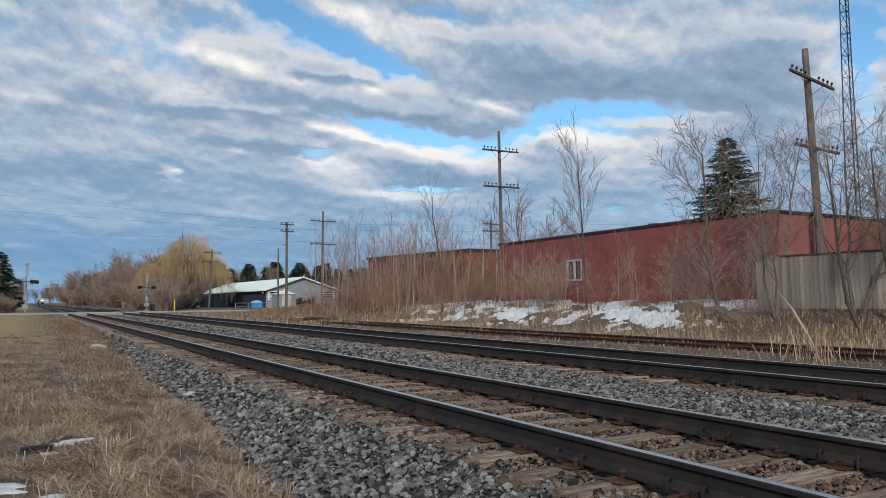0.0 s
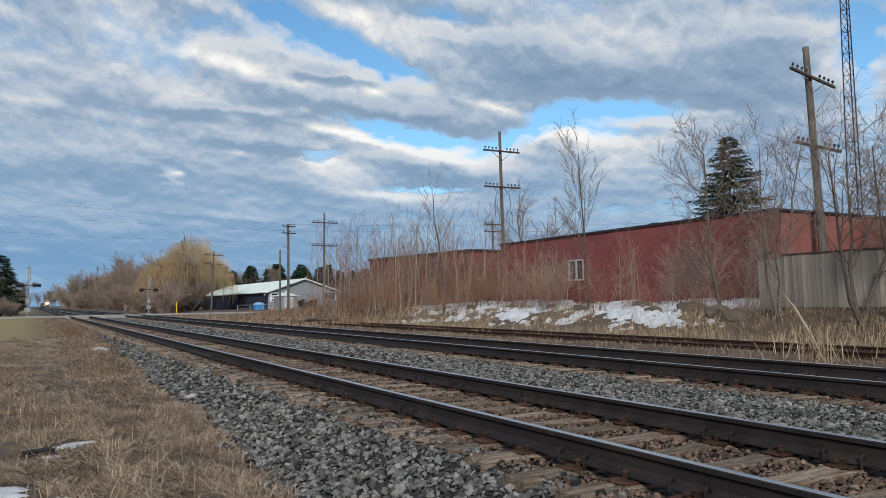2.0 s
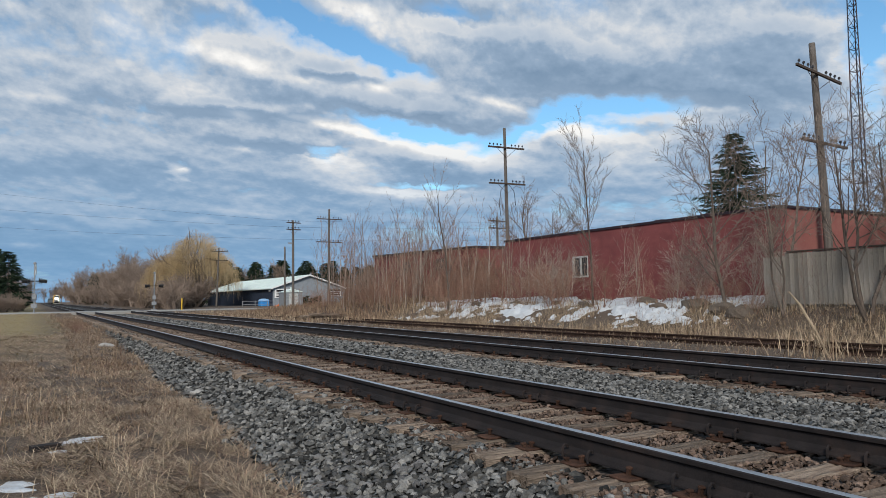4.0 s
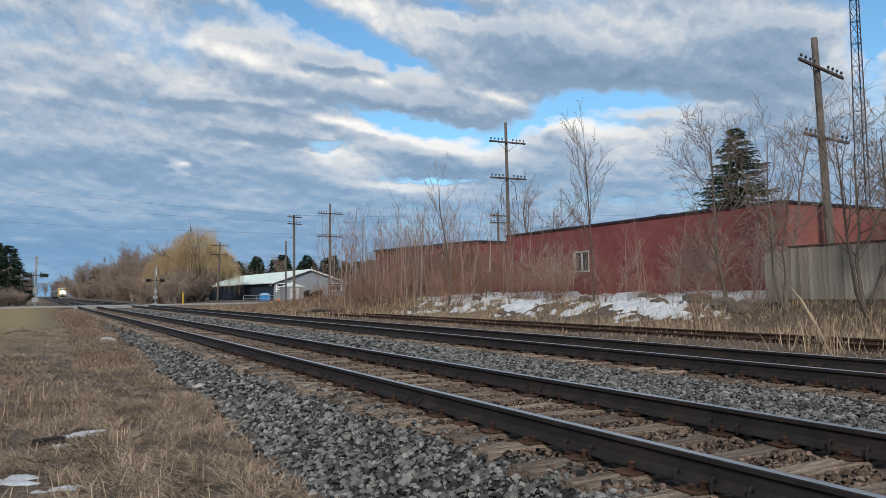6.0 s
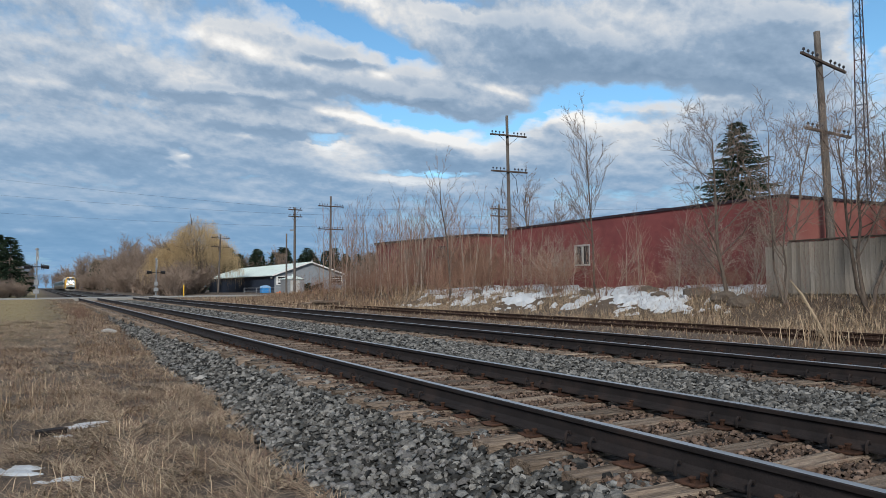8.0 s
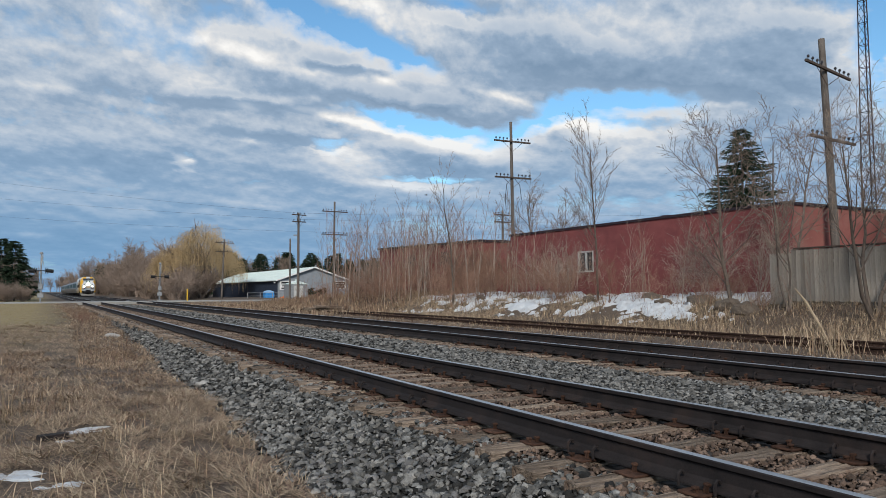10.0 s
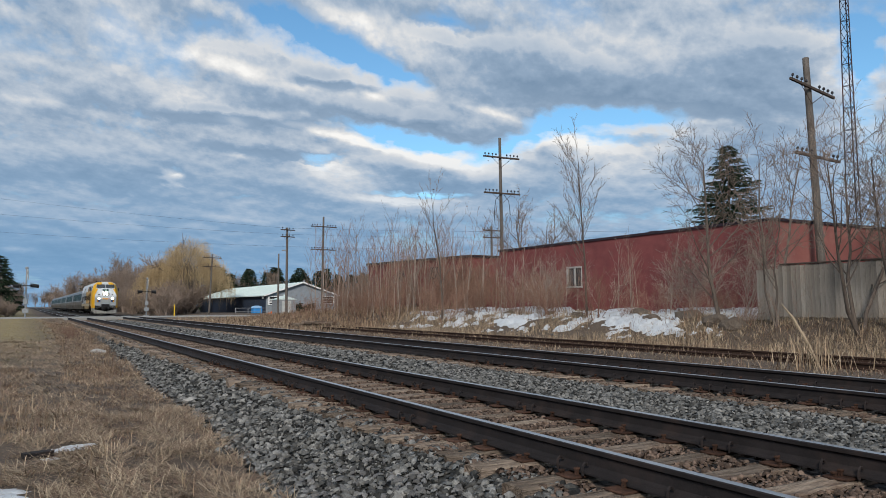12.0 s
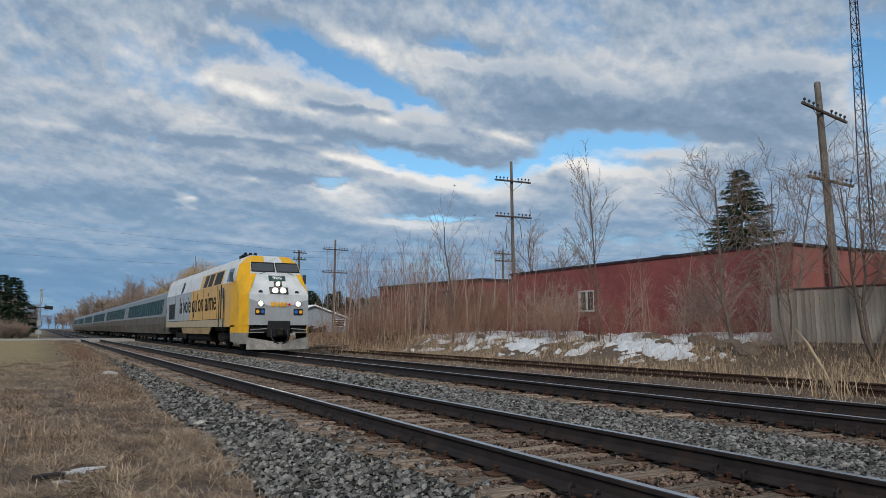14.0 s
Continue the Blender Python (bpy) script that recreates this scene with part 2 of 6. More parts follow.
def glowing(name, color, strength):
    m = bpy.data.materials.new(name)
    m.use_nodes = True
    N = Nodes(m.node_tree)
    e = N.add("ShaderNodeEmission")
    e.inputs[0].default_value, e.inputs[1].default_value = (*color, 1), strength
    N.put(N.add("ShaderNodeOutputMaterial").inputs[0], e.outputs[0])
    return m


def glassy(name, color, rough=0.05):
    """Dark glazing: a dark body under a clear gloss."""
    m = bpy.data.materials.new(name)
    m.use_nodes = True
    N = Nodes(m.node_tree)
    p = N.add("ShaderNodeBsdfPrincipled")
    p.inputs["Base Color"].default_value = (*color, 1)
    p.inputs["Roughness"].default_value = rough
    p.inputs["IOR"].default_value = 1.6
    N.put(N.add("ShaderNodeOutputMaterial").inputs[0], p.outputs[0])
    return m


M_STONE = surface("ballast_stone", (0.036, 0.036, 0.034), (0.215, 0.208, 0.195), 0.75, scale=9, fine=70, bump=0.5, island=0.9)
M_STONE_RUSTY = surface("ballast_stone_rusty", (0.060, 0.040, 0.031), (0.195, 0.14, 0.108), 0.9, scale=9, fine=70, bump=0.5, island=0.6)
M_STONE_ONE = surface("ballast_stone_single", (0.065, 0.063, 0.062), (0.225, 0.218, 0.213), 0.85, scale=9, fine=70, bump=0.5, random=0.5)
M_TIE = surface("weathered_tie", (0.024, 0.017, 0.014), (0.42, 0.33, 0.255), 0.92, scale=2.2, fine=11, bump=1.0, depth=0.025, stretch=(0.5, 9, 9), stain=(0.12, 0.068, 0.046), stain_scale=1.6, random=0.35)
M_RAIL = surface("rail_side", (0.014, 0.0125, 0.013), (0.034, 0.029, 0.029), 0.7, 0.0, scale=5, fine=80, bump=0.25, stain=(0.042, 0.031, 0.028), stain_scale=3, space="Position", spec=0.10)
M_RAILTOP = surface("rail_head", (0.46, 0.45, 0.45), (0.60, 0.59, 0.59), 0.38, 1.0, scale=3, fine=60, bump=0.03, stretch=(8, 0.6, 8), space="Position")
M_RAIL_OLD = surface("rail_rusty", (0.022, 0.014, 0.011), (0.060, 0.036, 0.027), 0.85, 0.0, scale=5, fine=60, bump=0.3, space="Position")
M_IRON = surface("rusty_iron", (0.022, 0.014, 0.011), (0.11, 0.058, 0.040), 0.85, 0.1, scale=14, fine=90, bump=0.4, random=0.3)
M_GRASS = surface("dry_grass", (0.195, 0.134, 0.090), (0.41, 0.30, 0.20), 0.8, scale=1.2, fine=20, bump=0, island=0.4, space="Position")
M_GRASS2 = surface("dry_stalks", (0.105, 0.066, 0.047), (0.255, 0.17, 0.122), 0.8, scale=1.2, fine=20, bump=0, island=0.4, space="Position")
M_STRAW = surface("straw_grass", (0.29, 0.22, 0.15), (0.50, 0.395, 0.275), 0.8, scale=1.2, fine=20, bump=0, island=0.35, space="Position")
M_LAWN = surface("short_lawn_grass", (0.22, 0.172, 0.075), (0.38, 0.295, 0.145), 0.85, scale=.5, fine=14, bump=0, island=0.3, space="Position")
M_SNOW = surface("old_snow", (0.42, 0.44, 0.465), (0.62, 0.645, 0.67), 0.6, scale=4, fine=40, bump=0.5, depth=0.03, stain=(0.42, 0.41, 0.40), stain_scale=2.2, space="Position")
M_BRICK = surface("red_painted_wall", (0.165, 0.048, 0.050), (0.235, 0.078, 0.075), 0.75, scale=1.2, fine=22, bump=0.25, stain=(0.13, 0.045, 0.046), stain_scale=0.5, stretch=(1, 1, 2.5), space="Position")
M_BRICK2 = surface("red_wall_paler", (0.215, 0.077, 0.068), (0.285, 0.115, 0.10), 0.75, scale=1.2, fine=22, bump=0.25, stain=(0.27, 0.125, 0.105), stain_scale=0.6, space="Position")
M_TRIM = surface("dark_roof_edge", (0.022, 0.016, 0.022), (0.05, 0.035, 0.042), 0.6, scale=3, fine=30, bump=0.1)
M_POLE = surface("weathered_pole", (0.080, 0.069, 0.061), (0.185, 0.163, 0.146), 0.9, scale=3, fine=26, bump=0.7, depth=0.02, stretch=(6, 6, 0.5), stain=(0.085, 0.07, 0.06))
M_POLE_DARK = surface("tarred_wood", (0.045, 0.036, 0.032), (0.11, 0.085, 0.07), 0.9, scale=3, fine=26, bump=0.6, stretch=(2, 2, 2))
M_FENCE = surface("grey_fence_board", (0.20, 0.172, 0.142), (0.39, 0.345, 0.295), 0.9, scale=2.5, fine=26, bump=0.7, depth=0.015, stretch=(5, 5, 0.5), stain=(0.10, 0.085, 0.07), stain_scale=1.5, random=0.28)
M_BARK = surface("grey_bark", (0.060, 0.047, 0.040), (0.185, 0.15, 0.125), 0.95, scale=6, fine=50, bump=0.7, depth=0.01, stretch=(2, 2, 0.7), random=0.2)
M_PALEBARK = surface("pale_sapling_bark", (0.20, 0.155, 0.125), (0.38, 0.31, 0.26), 0.9, scale=3, fine=30, bump=0.2, random=0.25)
M_TWIG = surface("brown_twigs", (0.12, 0.092, 0.075), (0.265, 0.208, 0.172), 0.9, scale=2, fine=20, bump=0, random=0.2)
M_TWIG_RED = surface("reddish_twigs", (0.17, 0.095, 0.07), (0.30, 0.19, 0.14), 0.9, scale=2, fine=20, bump=0, random=0.2)
M_WILLOW = surface("yellow_willow_twigs", (0.36, 0.26, 0.14), (0.56, 0.425, 0.25), 0.9, scale=1, fine=10, bump=0, island=0.25)
M_NEEDLE = surface("spruce_needles", (0.012, 0.024, 0.014), (0.036, 0.055, 0.032), 0.8, scale=3, fine=30, bump=0, island=0.4)
M_WOODS = surface("far_bare_twigs", (0.17, 0.128, 0.10), (0.32, 0.25, 0.205), 0.95, scale=0.5, fine=6, bump=0, random=0.25, island=0.15)
M_ROADWAY = surface("worn_asphalt", (0.25, 0.24, 0.22), (0.36, 0.345, 0.32), 0.9, scale=0.6, fine=30, bump=0.2, space="Position")
M_WHITE = surface("white_paint", (0.66, 0.66, 0.64), (0.80, 0.80, 0.78), 0.5, scale=3, fine=40, bump=0.05)
M_BLACK = surface("black_paint", (0.012, 0.012, 0.013), (0.028, 0.028, 0.03), 0.5, scale=3, fine=40, bump=0.05)
M_STEEL = surface("galvanised_steel", (0.20, 0.21, 0.22), (0.34, 0.35, 0.36), 0.5, 0.3, scale=5, fine=50, bump=0.1)
M_YELLOWPOST = surface("yellow_post_paint", (0.62, 0.38, 0.03), (0.74, 0.48, 0.06), 0.6, scale=4, fine=40, bump=0.1)
M_GREYSIDING = surface("grey_metal_siding", (0.20, 0.225, 0.25), (0.28, 0.305, 0.33), 0.6, scale=2, fine=20, bump=0.1)
M_NAVY = surface("navy_metal_siding", (0.022, 0.032, 0.055), (0.040, 0.053, 0.082), 0.5, scale=2, fine=20, bump=0.1)
M_TINROOF = surface("pale_metal_roof", (0.52, 0.60, 0.58), (0.66, 0.74, 0.71), 0.5, 0.0, scale=1, fine=12, bump=0.08)
M_BLUE = surface("blue_plastic", (0.03, 0.20, 0.52), (0.06, 0.30, 0.66), 0.5, scale=3, fine=30, bump=0.05)
M_PALEBLUE = surface("pale_blue_plastic", (0.20, 0.36, 0.55), (0.28, 0.46, 0.66), 0.5, scale=3, fine=30, bump=0.05)
M_ORANGE = surface("orange_paint", (0.60, 0.12, 0.03), (0.72, 0.2, 0.05), 0.5, scale=3, fine=30, bump=0.05)
M_GLASS = glassy("window_glass", (0.03, 0.035, 0.04))
M_INSUL = glassy("insulator_glass", (0.035, 0.03, 0.03), 0.2)

# ---- ground ----
T1, T2, T3 = 4.203, 8.780, 15.45        # centre lines of the three tracks
Z1, Z2, Z3 = 0.190, 0.219, 0.000        # their rail tops
GAUGE = 1.51                            # between head centres
ROAD0, ROAD1 = 75.0, 84.0               # the level crossing


def smooth(a, b, v):
    t = min(max((v - a) / (b - a), 0.0), 1.0)
    return t * t * (3 - 2 * t)


def toe(y):
    """Where the near ballast shoulder ends."""
    return 1.98 + 0.027 * min(max(y - 6, -3), 32) + 0.07 * math.sin(y * 0.7) * smooth(3, 8, y)


def ground_z(x, y):
    left = -0.40 + 0.0062 * min(max(y, 0), 78)
    bank = smooth(17.2, 20.0, x) * 0.82 + smooth(20.0, 24.0, x) * 0.24
    fall = 1.0 - 0.62 * smooth(48, 72, y)
    right = -0.20 + (bank + 0.06) * fall + 0.07 * (noise.noise((x * 0.6, y * 0.6, 0.3))) * smooth(11, 13, x)
    t = toe(y)
    if x < t:
        z = left - 0.05 * smooth(t - 1.2, t, x) + 0.05 * noise.noise((x * 0.8, y * 0.5, 2.0))
    elif x < 3.0:
        z = left - 0.05 + smooth(t, 3.0, x) * (-0.03 - left)
    elif x < 10.2:
        z = -0.05 + 0.02 * smooth(5.4, 7.4, x)
    elif x < 11.8:
        z = -0.03 + smooth(10.2, 11.8, x) * (right + 0.03)
    else:
        z = right
    road = smooth(ROAD0 - 7, ROAD0 - 1, y) * (1 - smooth(ROAD1 + 1, ROAD1 + 8, y))
    level = 0.13 if x < 40 else 0.1
    if x < 3.0 or x > 10.2:
        z = z + (level - z) * road
    far = smooth(95, 170, math.hypot(x, y))
    if x < 2.4 or x > 11.8:
        z = z + (0.02 - z) * far
    return z


def ground_material():
    m = bpy.data.materials.new("ground_cover")
    m.use_nodes = True
    N = Nodes(m.node_tree)
    pos = N.add("ShaderNodeNewGeometry").outputs["Position"]
    sep = N.add("ShaderNodeSeparateXYZ")
    N.put(sep.inputs[0], pos)
    x, y, _ = sep.outputs
    n1 = N.noise(pos, 0.9, 6.0, 0.65)
    n2 = N.noise(pos, 26.0, 5.0, 0.7)
    n3 = N.noise(pos, 4.0, 5.0, 0.65)
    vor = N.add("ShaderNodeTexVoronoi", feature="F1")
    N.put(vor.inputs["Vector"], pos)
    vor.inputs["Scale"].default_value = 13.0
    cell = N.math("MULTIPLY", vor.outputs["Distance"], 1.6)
    # grey and rust-stained stones; cell edges darkened to paint the shade between them
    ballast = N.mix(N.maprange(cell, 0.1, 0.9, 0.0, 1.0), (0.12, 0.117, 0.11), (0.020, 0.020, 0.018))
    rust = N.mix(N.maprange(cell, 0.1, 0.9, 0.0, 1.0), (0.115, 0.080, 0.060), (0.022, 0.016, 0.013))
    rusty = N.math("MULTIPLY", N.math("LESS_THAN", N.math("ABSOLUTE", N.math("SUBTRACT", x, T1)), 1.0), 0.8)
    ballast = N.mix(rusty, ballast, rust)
    straw = N.mix(N.maprange(n2, 0.35, 0.65, 0.0, 1.0), (0.036, 0.025, 0.018), (0.16, 0.114, 0.078))
    dirt = N.mix(N.maprange(n2, 0.35, 0.65, 0.0, 1.0), (0.036, 0.025, 0.018), (0.125, 0.088, 0.062))
    lawn = N.mix(N.maprange(n3, 0.3, 0.7, 0.0, 1.0), (0.20, 0.155, 0.07), (0.33, 0.255, 0.125))
    soil = N.mix(N.maprange(n1, 0.45, 0.62, 0.0, 1.0), straw, dirt)
    far_left = N.math("MULTIPLY", N.maprange(y, 18.0, 40.0, 0.0, 0.85), N.maprange(N.math("ADD", x, N.math("MULTIPLY", n1, 2.0)), 2.6, 0.4, 0.0, 1.0))
    soil = N.mix(far_left, soil, lawn)
    edge = N.math("ADD", N.math("SUBTRACT", x, N.math("ADD", 1.98, N.math("MULTIPLY", N.maprange(y, 3.0, 38.0, -3.0, 32.0), 0.027))), N.math("MULTIPLY", N.math("SUBTRACT", n3, 0.5), 0.6))
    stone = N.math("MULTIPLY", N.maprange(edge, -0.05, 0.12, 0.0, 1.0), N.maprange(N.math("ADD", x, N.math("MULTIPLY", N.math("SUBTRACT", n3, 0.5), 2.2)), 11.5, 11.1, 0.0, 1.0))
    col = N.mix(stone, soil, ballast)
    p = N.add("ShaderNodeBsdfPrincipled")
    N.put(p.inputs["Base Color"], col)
    p.inputs["Roughness"].default_value = 0.95
    h = N.math("ADD", N.math("MULTIPLY", n2, 0.5), N.math("MULTIPLY", N.math("MULTIPLY", cell, stone), -0.9))
    b = N.add("ShaderNodeBump")
    b.inputs["Strength"].default_value, b.inputs["Distance"].default_value = 0.9, 0.05
    N.put(b.inputs["Height"], h)
    N.put(p.inputs["Normal"], b.outputs[0])
    N.put(N.add("ShaderNodeOutputMaterial").inputs[0], p.outputs[0])
    return m


def steps(*spans):
    out = []
    for a, b, d in spans:
        out += list(np.arange(a, b - 1e-6, d))
    return out + [spans[-1][1]]


def build_ground():
    xs = steps((-3000, -600, 600), (-600, -60, 90), (-60, -6, 6), (-6, 0, 0.5), (0, 5, 0.2), (5, 26, 0.4), (26, 60, 3), (60, 600, 90), (600, 3000, 600))
    ys = steps((-600, -60, 90), (-60, -14, 6), (-14, 0, 1), (0, 40, 0.4), (40, 100, 1), (100, 220, 8), (220, 600, 60), (600, 4200, 600))
    verts = [(x, y, ground_z(x, y)) for y in ys for x in xs]
    n = len(xs)
    faces = [(j * n + i, j * n + i + 1, (j + 1) * n + i + 1, (j + 1) * n + i) for j in range(len(ys) - 1) for i in range(n - 1)]
    ob = new("ground", raw_mesh("ground", verts, faces, ground_material(), True))
    tagged(ob, "dry winter grass and grey railway ballast ground", "ground", kind="structure")


build_ground()


# ---- tracks ----
def rail_mesh(name, y0, y1, materials, height=0.176):
    """T-section rail with its head at z 0."""
    o = [(-.07, -height), (.07, -height), (.07, -height + .012), (.022, -height + .032), (.009, -height + .055), (.009, -.052), (.034, -.036), (.037, -.010), (.031, -.003), (.021, 0.0), (-.021, 0.0), (-.031, -.003), (-.037, -.010), (-.034, -.036), (-.009, -.052), (-.009, -height + .055), (-.022, -height + .032), (-.07, -height + .012)]
    bm = bmesh.new()
    prism(bm, o, "y", y0, y1)
    for f in bm.faces:
        c = f.calc_center_median()
        f.material_index = 1 if c.z > -0.004 else 0
    return mesh_of(bm, name, materials)


def tie_mesh(k):
    """A split, weathered wooden sleeper, 2.6 m long, its top at z 0, with checks along the grain."""
    rnd = random.Random(40 + k)
    bm = bmesh.new()
    nx, across = 22, 9
    checks = sorted(rnd.sample(range(1, across - 1), 3))
    wide = [rnd.uniform(.25, 1.0) for _ in checks]
    ragged = [(rnd.uniform(-.05, .03), rnd.uniform(-.03, .05)) for _ in range(across)]
    drift = [rnd.uniform(-.004, .004) for _ in range(across)]
    rows = []
    for i in range(nx + 1):
        f = i / nx
        w = 0.115 + rnd.uniform(-.005, .004)
        sag = .004 * math.sin(f * 9 + k) - (.010 if 0.20 < f < 0.27 or 0.73 < f < 0.80 else 0)
        row = [(-w, -.16), (-w, -.014 + sag)]
        for q in range(across):
            y = -w + .012 + (2 * w - .024) * q / (across - 1) + drift[q] * math.sin(i * .7)
            z = sag + rnd.uniform(-.003, .003)
            if q in checks:
                z -= (.012 + .016 * abs(2 * f - 1)) * wide[checks.index(q)] * rnd.uniform(.4, 1.1)
            row.append((y, z))
        row += [(w, -.014 + sag), (w, -.16)]
        ring = []
        for n, (y, z) in enumerate(row):
            q = min(max(n - 2, 0), across - 1)
            x = -1.3 + 2.6 * f + (ragged[q][0] if i == 0 else ragged[q][1] if i == nx else rnd.uniform(-.015, .015))
            ring.append(bm.verts.new((x, y, z)))
        rows.append(ring)
    for a, b in zip(rows, rows[1:]):
        for q in range(across + 3):
            bm.faces.new((a[q], b[q], b[q + 1], a[q + 1]))
    bm.faces.new(rows[0])
    bm.faces.new(rows[-1][::-1])
    bmesh.ops.recalc_face_normals(bm, faces=bm.faces[:])
    return mesh_of(bm, "tie", M_TIE)


def spike_mesh():
    bm = bmesh.new()
    box(bm, -.011, .011, -.011, .011, -.03, .03)
    box(bm, -.022, .016, -.017, .017, .028, .045, .004)
    return mesh_of(bm, "spike", M_IRON)


def anchor_mesh():
    """The spring clip that grips the rail foot."""
    bm = bmesh.new()
    tube(bm, [(-.105, 0, -.02), (-.110, 0, .015), (-.104, 0, .045), (-.088, 0, .062), (-.068, 0, .058), (-.058, 0, .042)], [.0105] * 6, 6)
    return mesh_of(bm, "rail_anchor", M_RAIL)


TIES = [tie_mesh(k) for k in range(9)]
PLATE = mesh_of(boxed(-.17, .17, -.09, .09, 0, .018, .005), "tie_plate", M_IRON)
SPIKE, ANCHOR = spike_mesh(), anchor_mesh()


def track(centre, top, label, tie_span, fitted_to, first):
    rnd = random.Random(int(centre * 10))
    tr = thing("railway_track", label, "railway track", group="parallel railway tracks", at=(centre, 0, top))
    for s in (-1, 1):
        r = part("rail", rail_mesh("rail", -40, 900, [M_RAIL, M_RAILTOP]), None, tr, "dark steel rail with a polished head")
        r.location = (s * GAUGE / 2, 0, 0)
    y = first
    while y < tie_span:
        t = part("tie", rnd.choice(TIES), None, tr)
        t.location = (rnd.uniform(-.06, .06), y + rnd.uniform(-.03, .03), -0.200 - rnd.random() * .012)
        t.rotation_euler = (rnd.uniform(-.02, .02), rnd.uniform(-.006, .006), rnd.uniform(-.03, .03))
        if y < fitted_to:
            for s in (-1, 1):
                q = part("tie_plate", PLATE, None, t)
                q.location = (s * GAUGE / 2 - t.location.x, 0, .0)
                for e in (-1, 1):
                    k = part("spike", SPIKE, None, t)
                    k.location = (s * GAUGE / 2 - t.location.x + e * .083, rnd.uniform(-.05, .05), rnd.uniform(.012, .035))
                    k.rotation_euler = (rnd.uniform(-.2, .2), rnd.uniform(-.1, .1), 0 if e > 0 else math.pi)
                    if rnd.random() < .55:
                        h = part("spike", SPIKE, None, t)
                        h.location = (s * GAUGE / 2 - t.location.x + e * .135, rnd.uniform(-.06, .06), rnd.uniform(.0, .02))
        if y < fitted_to and rnd.random() < .45:
            for s in (-1, 1):
                for e in (-1, 1):
                    a = part("rail_anchor", ANCHOR, None, tr)
                    a.location = (s * GAUGE / 2 + .02, y + e * .135, -0.165)
        y += 0.52
    behind = random.Random(int(centre * 10) + 1)
    for k in range(1, 40):
        t = part("tie", behind.choice(TIES), None, tr)
        t.location = (behind.uniform(-.06, .06), first - .52 * k + behind.uniform(-.03, .03), -0.200 - behind.random() * .012)
        t.rotation_euler = (behind.uniform(-.02, .02), behind.uniform(-.006, .006), behind.uniform(-.03, .03))
    return tr


track(T1, Z1, "main line track on weathered wooden ties in grey ballast", 74.0, 16.0, 0.45)
track(T2, Z2, "second main track beside the first, dark steel rails on ties", 74.0, 14.0, 0.62)
siding = thing("railway_siding", "rusty disused siding half buried in dry weeds", "railway track", at=(T3, 0, Z3))
for _s in (-1, 1):
    _r = part("rail", rail_mesh("rail", -10, 66, [M_RAIL_OLD, M_RAIL_OLD], 0.15), None, siding, "rusty old rail")
    _r.location = (_s * GAUGE / 2, 0, 0)
_rnd = random.Random(5)
for _k in range(70):
    _t = part("tie", _rnd.choice(TIES), None, siding)
    _t.location, _t.rotation_euler = (_rnd.uniform(-.1, .1), 4 + _k * 0.62, -0.165), (0, 0, _rnd.uniform(-.05, .05))

# the road over the tracks
_bm = bmesh.new()
for _a, _b in ((-60, T1 - GAUGE / 2 - .12), (T1 - GAUGE / 2 + .12, T1 + GAUGE / 2 - .06), (T1 + GAUGE / 2 + .06, T2 - GAUGE / 2 - .06), (T2 - GAUGE / 2 + .12, T2 + GAUGE / 2 - .12), (T2 + GAUGE / 2 + .06, 70)):
    box(_bm, _a, _b, ROAD0, ROAD1, -.1, 0.185)
tagged(part("road", _bm, M_ROADWAY), "pale worn asphalt road over the level crossing", "road", kind="structure")

# ---- buildings ----
M_DULLWHITE = surface("weathered_white_paint", (0.36, 0.36, 0.34), (0.52, 0.52, 0.50), 0.6, scale=3, fine=40, bump=0.1)

def window_at(house, x, y0, y1, z0, z1, frame_mat):
    """A two-pane sliding window in a wall that faces -X."""
    w = part("window", boxed(x + .12, x + .14, y0 + .05, y1 - .05, z0 + .05, z1 - .05), M_GLASS, house)
    bm = bmesh.new()
    box(bm, x - .02, x + .10, y0, y1, z1 - .07, z1)
    box(bm, x - .05, x + .10, y0 - .03, y1 + .03, z0 - .02, z0 + .06)
    box(bm, x - .02, x + .10, y0, y0 + .07, z0 + .06, z1 - .07)
    box(bm, x - .02, x + .10, y1 - .07, y1, z0 + .06, z1 - .07)
    box(bm, x - .01, x + .09, (y0 + y1) / 2 - .03, (y0 + y1) / 2 + .03, z0 + .06, z1 - .07)
    part("window_frame", bm, frame_mat, w, "white window frame")


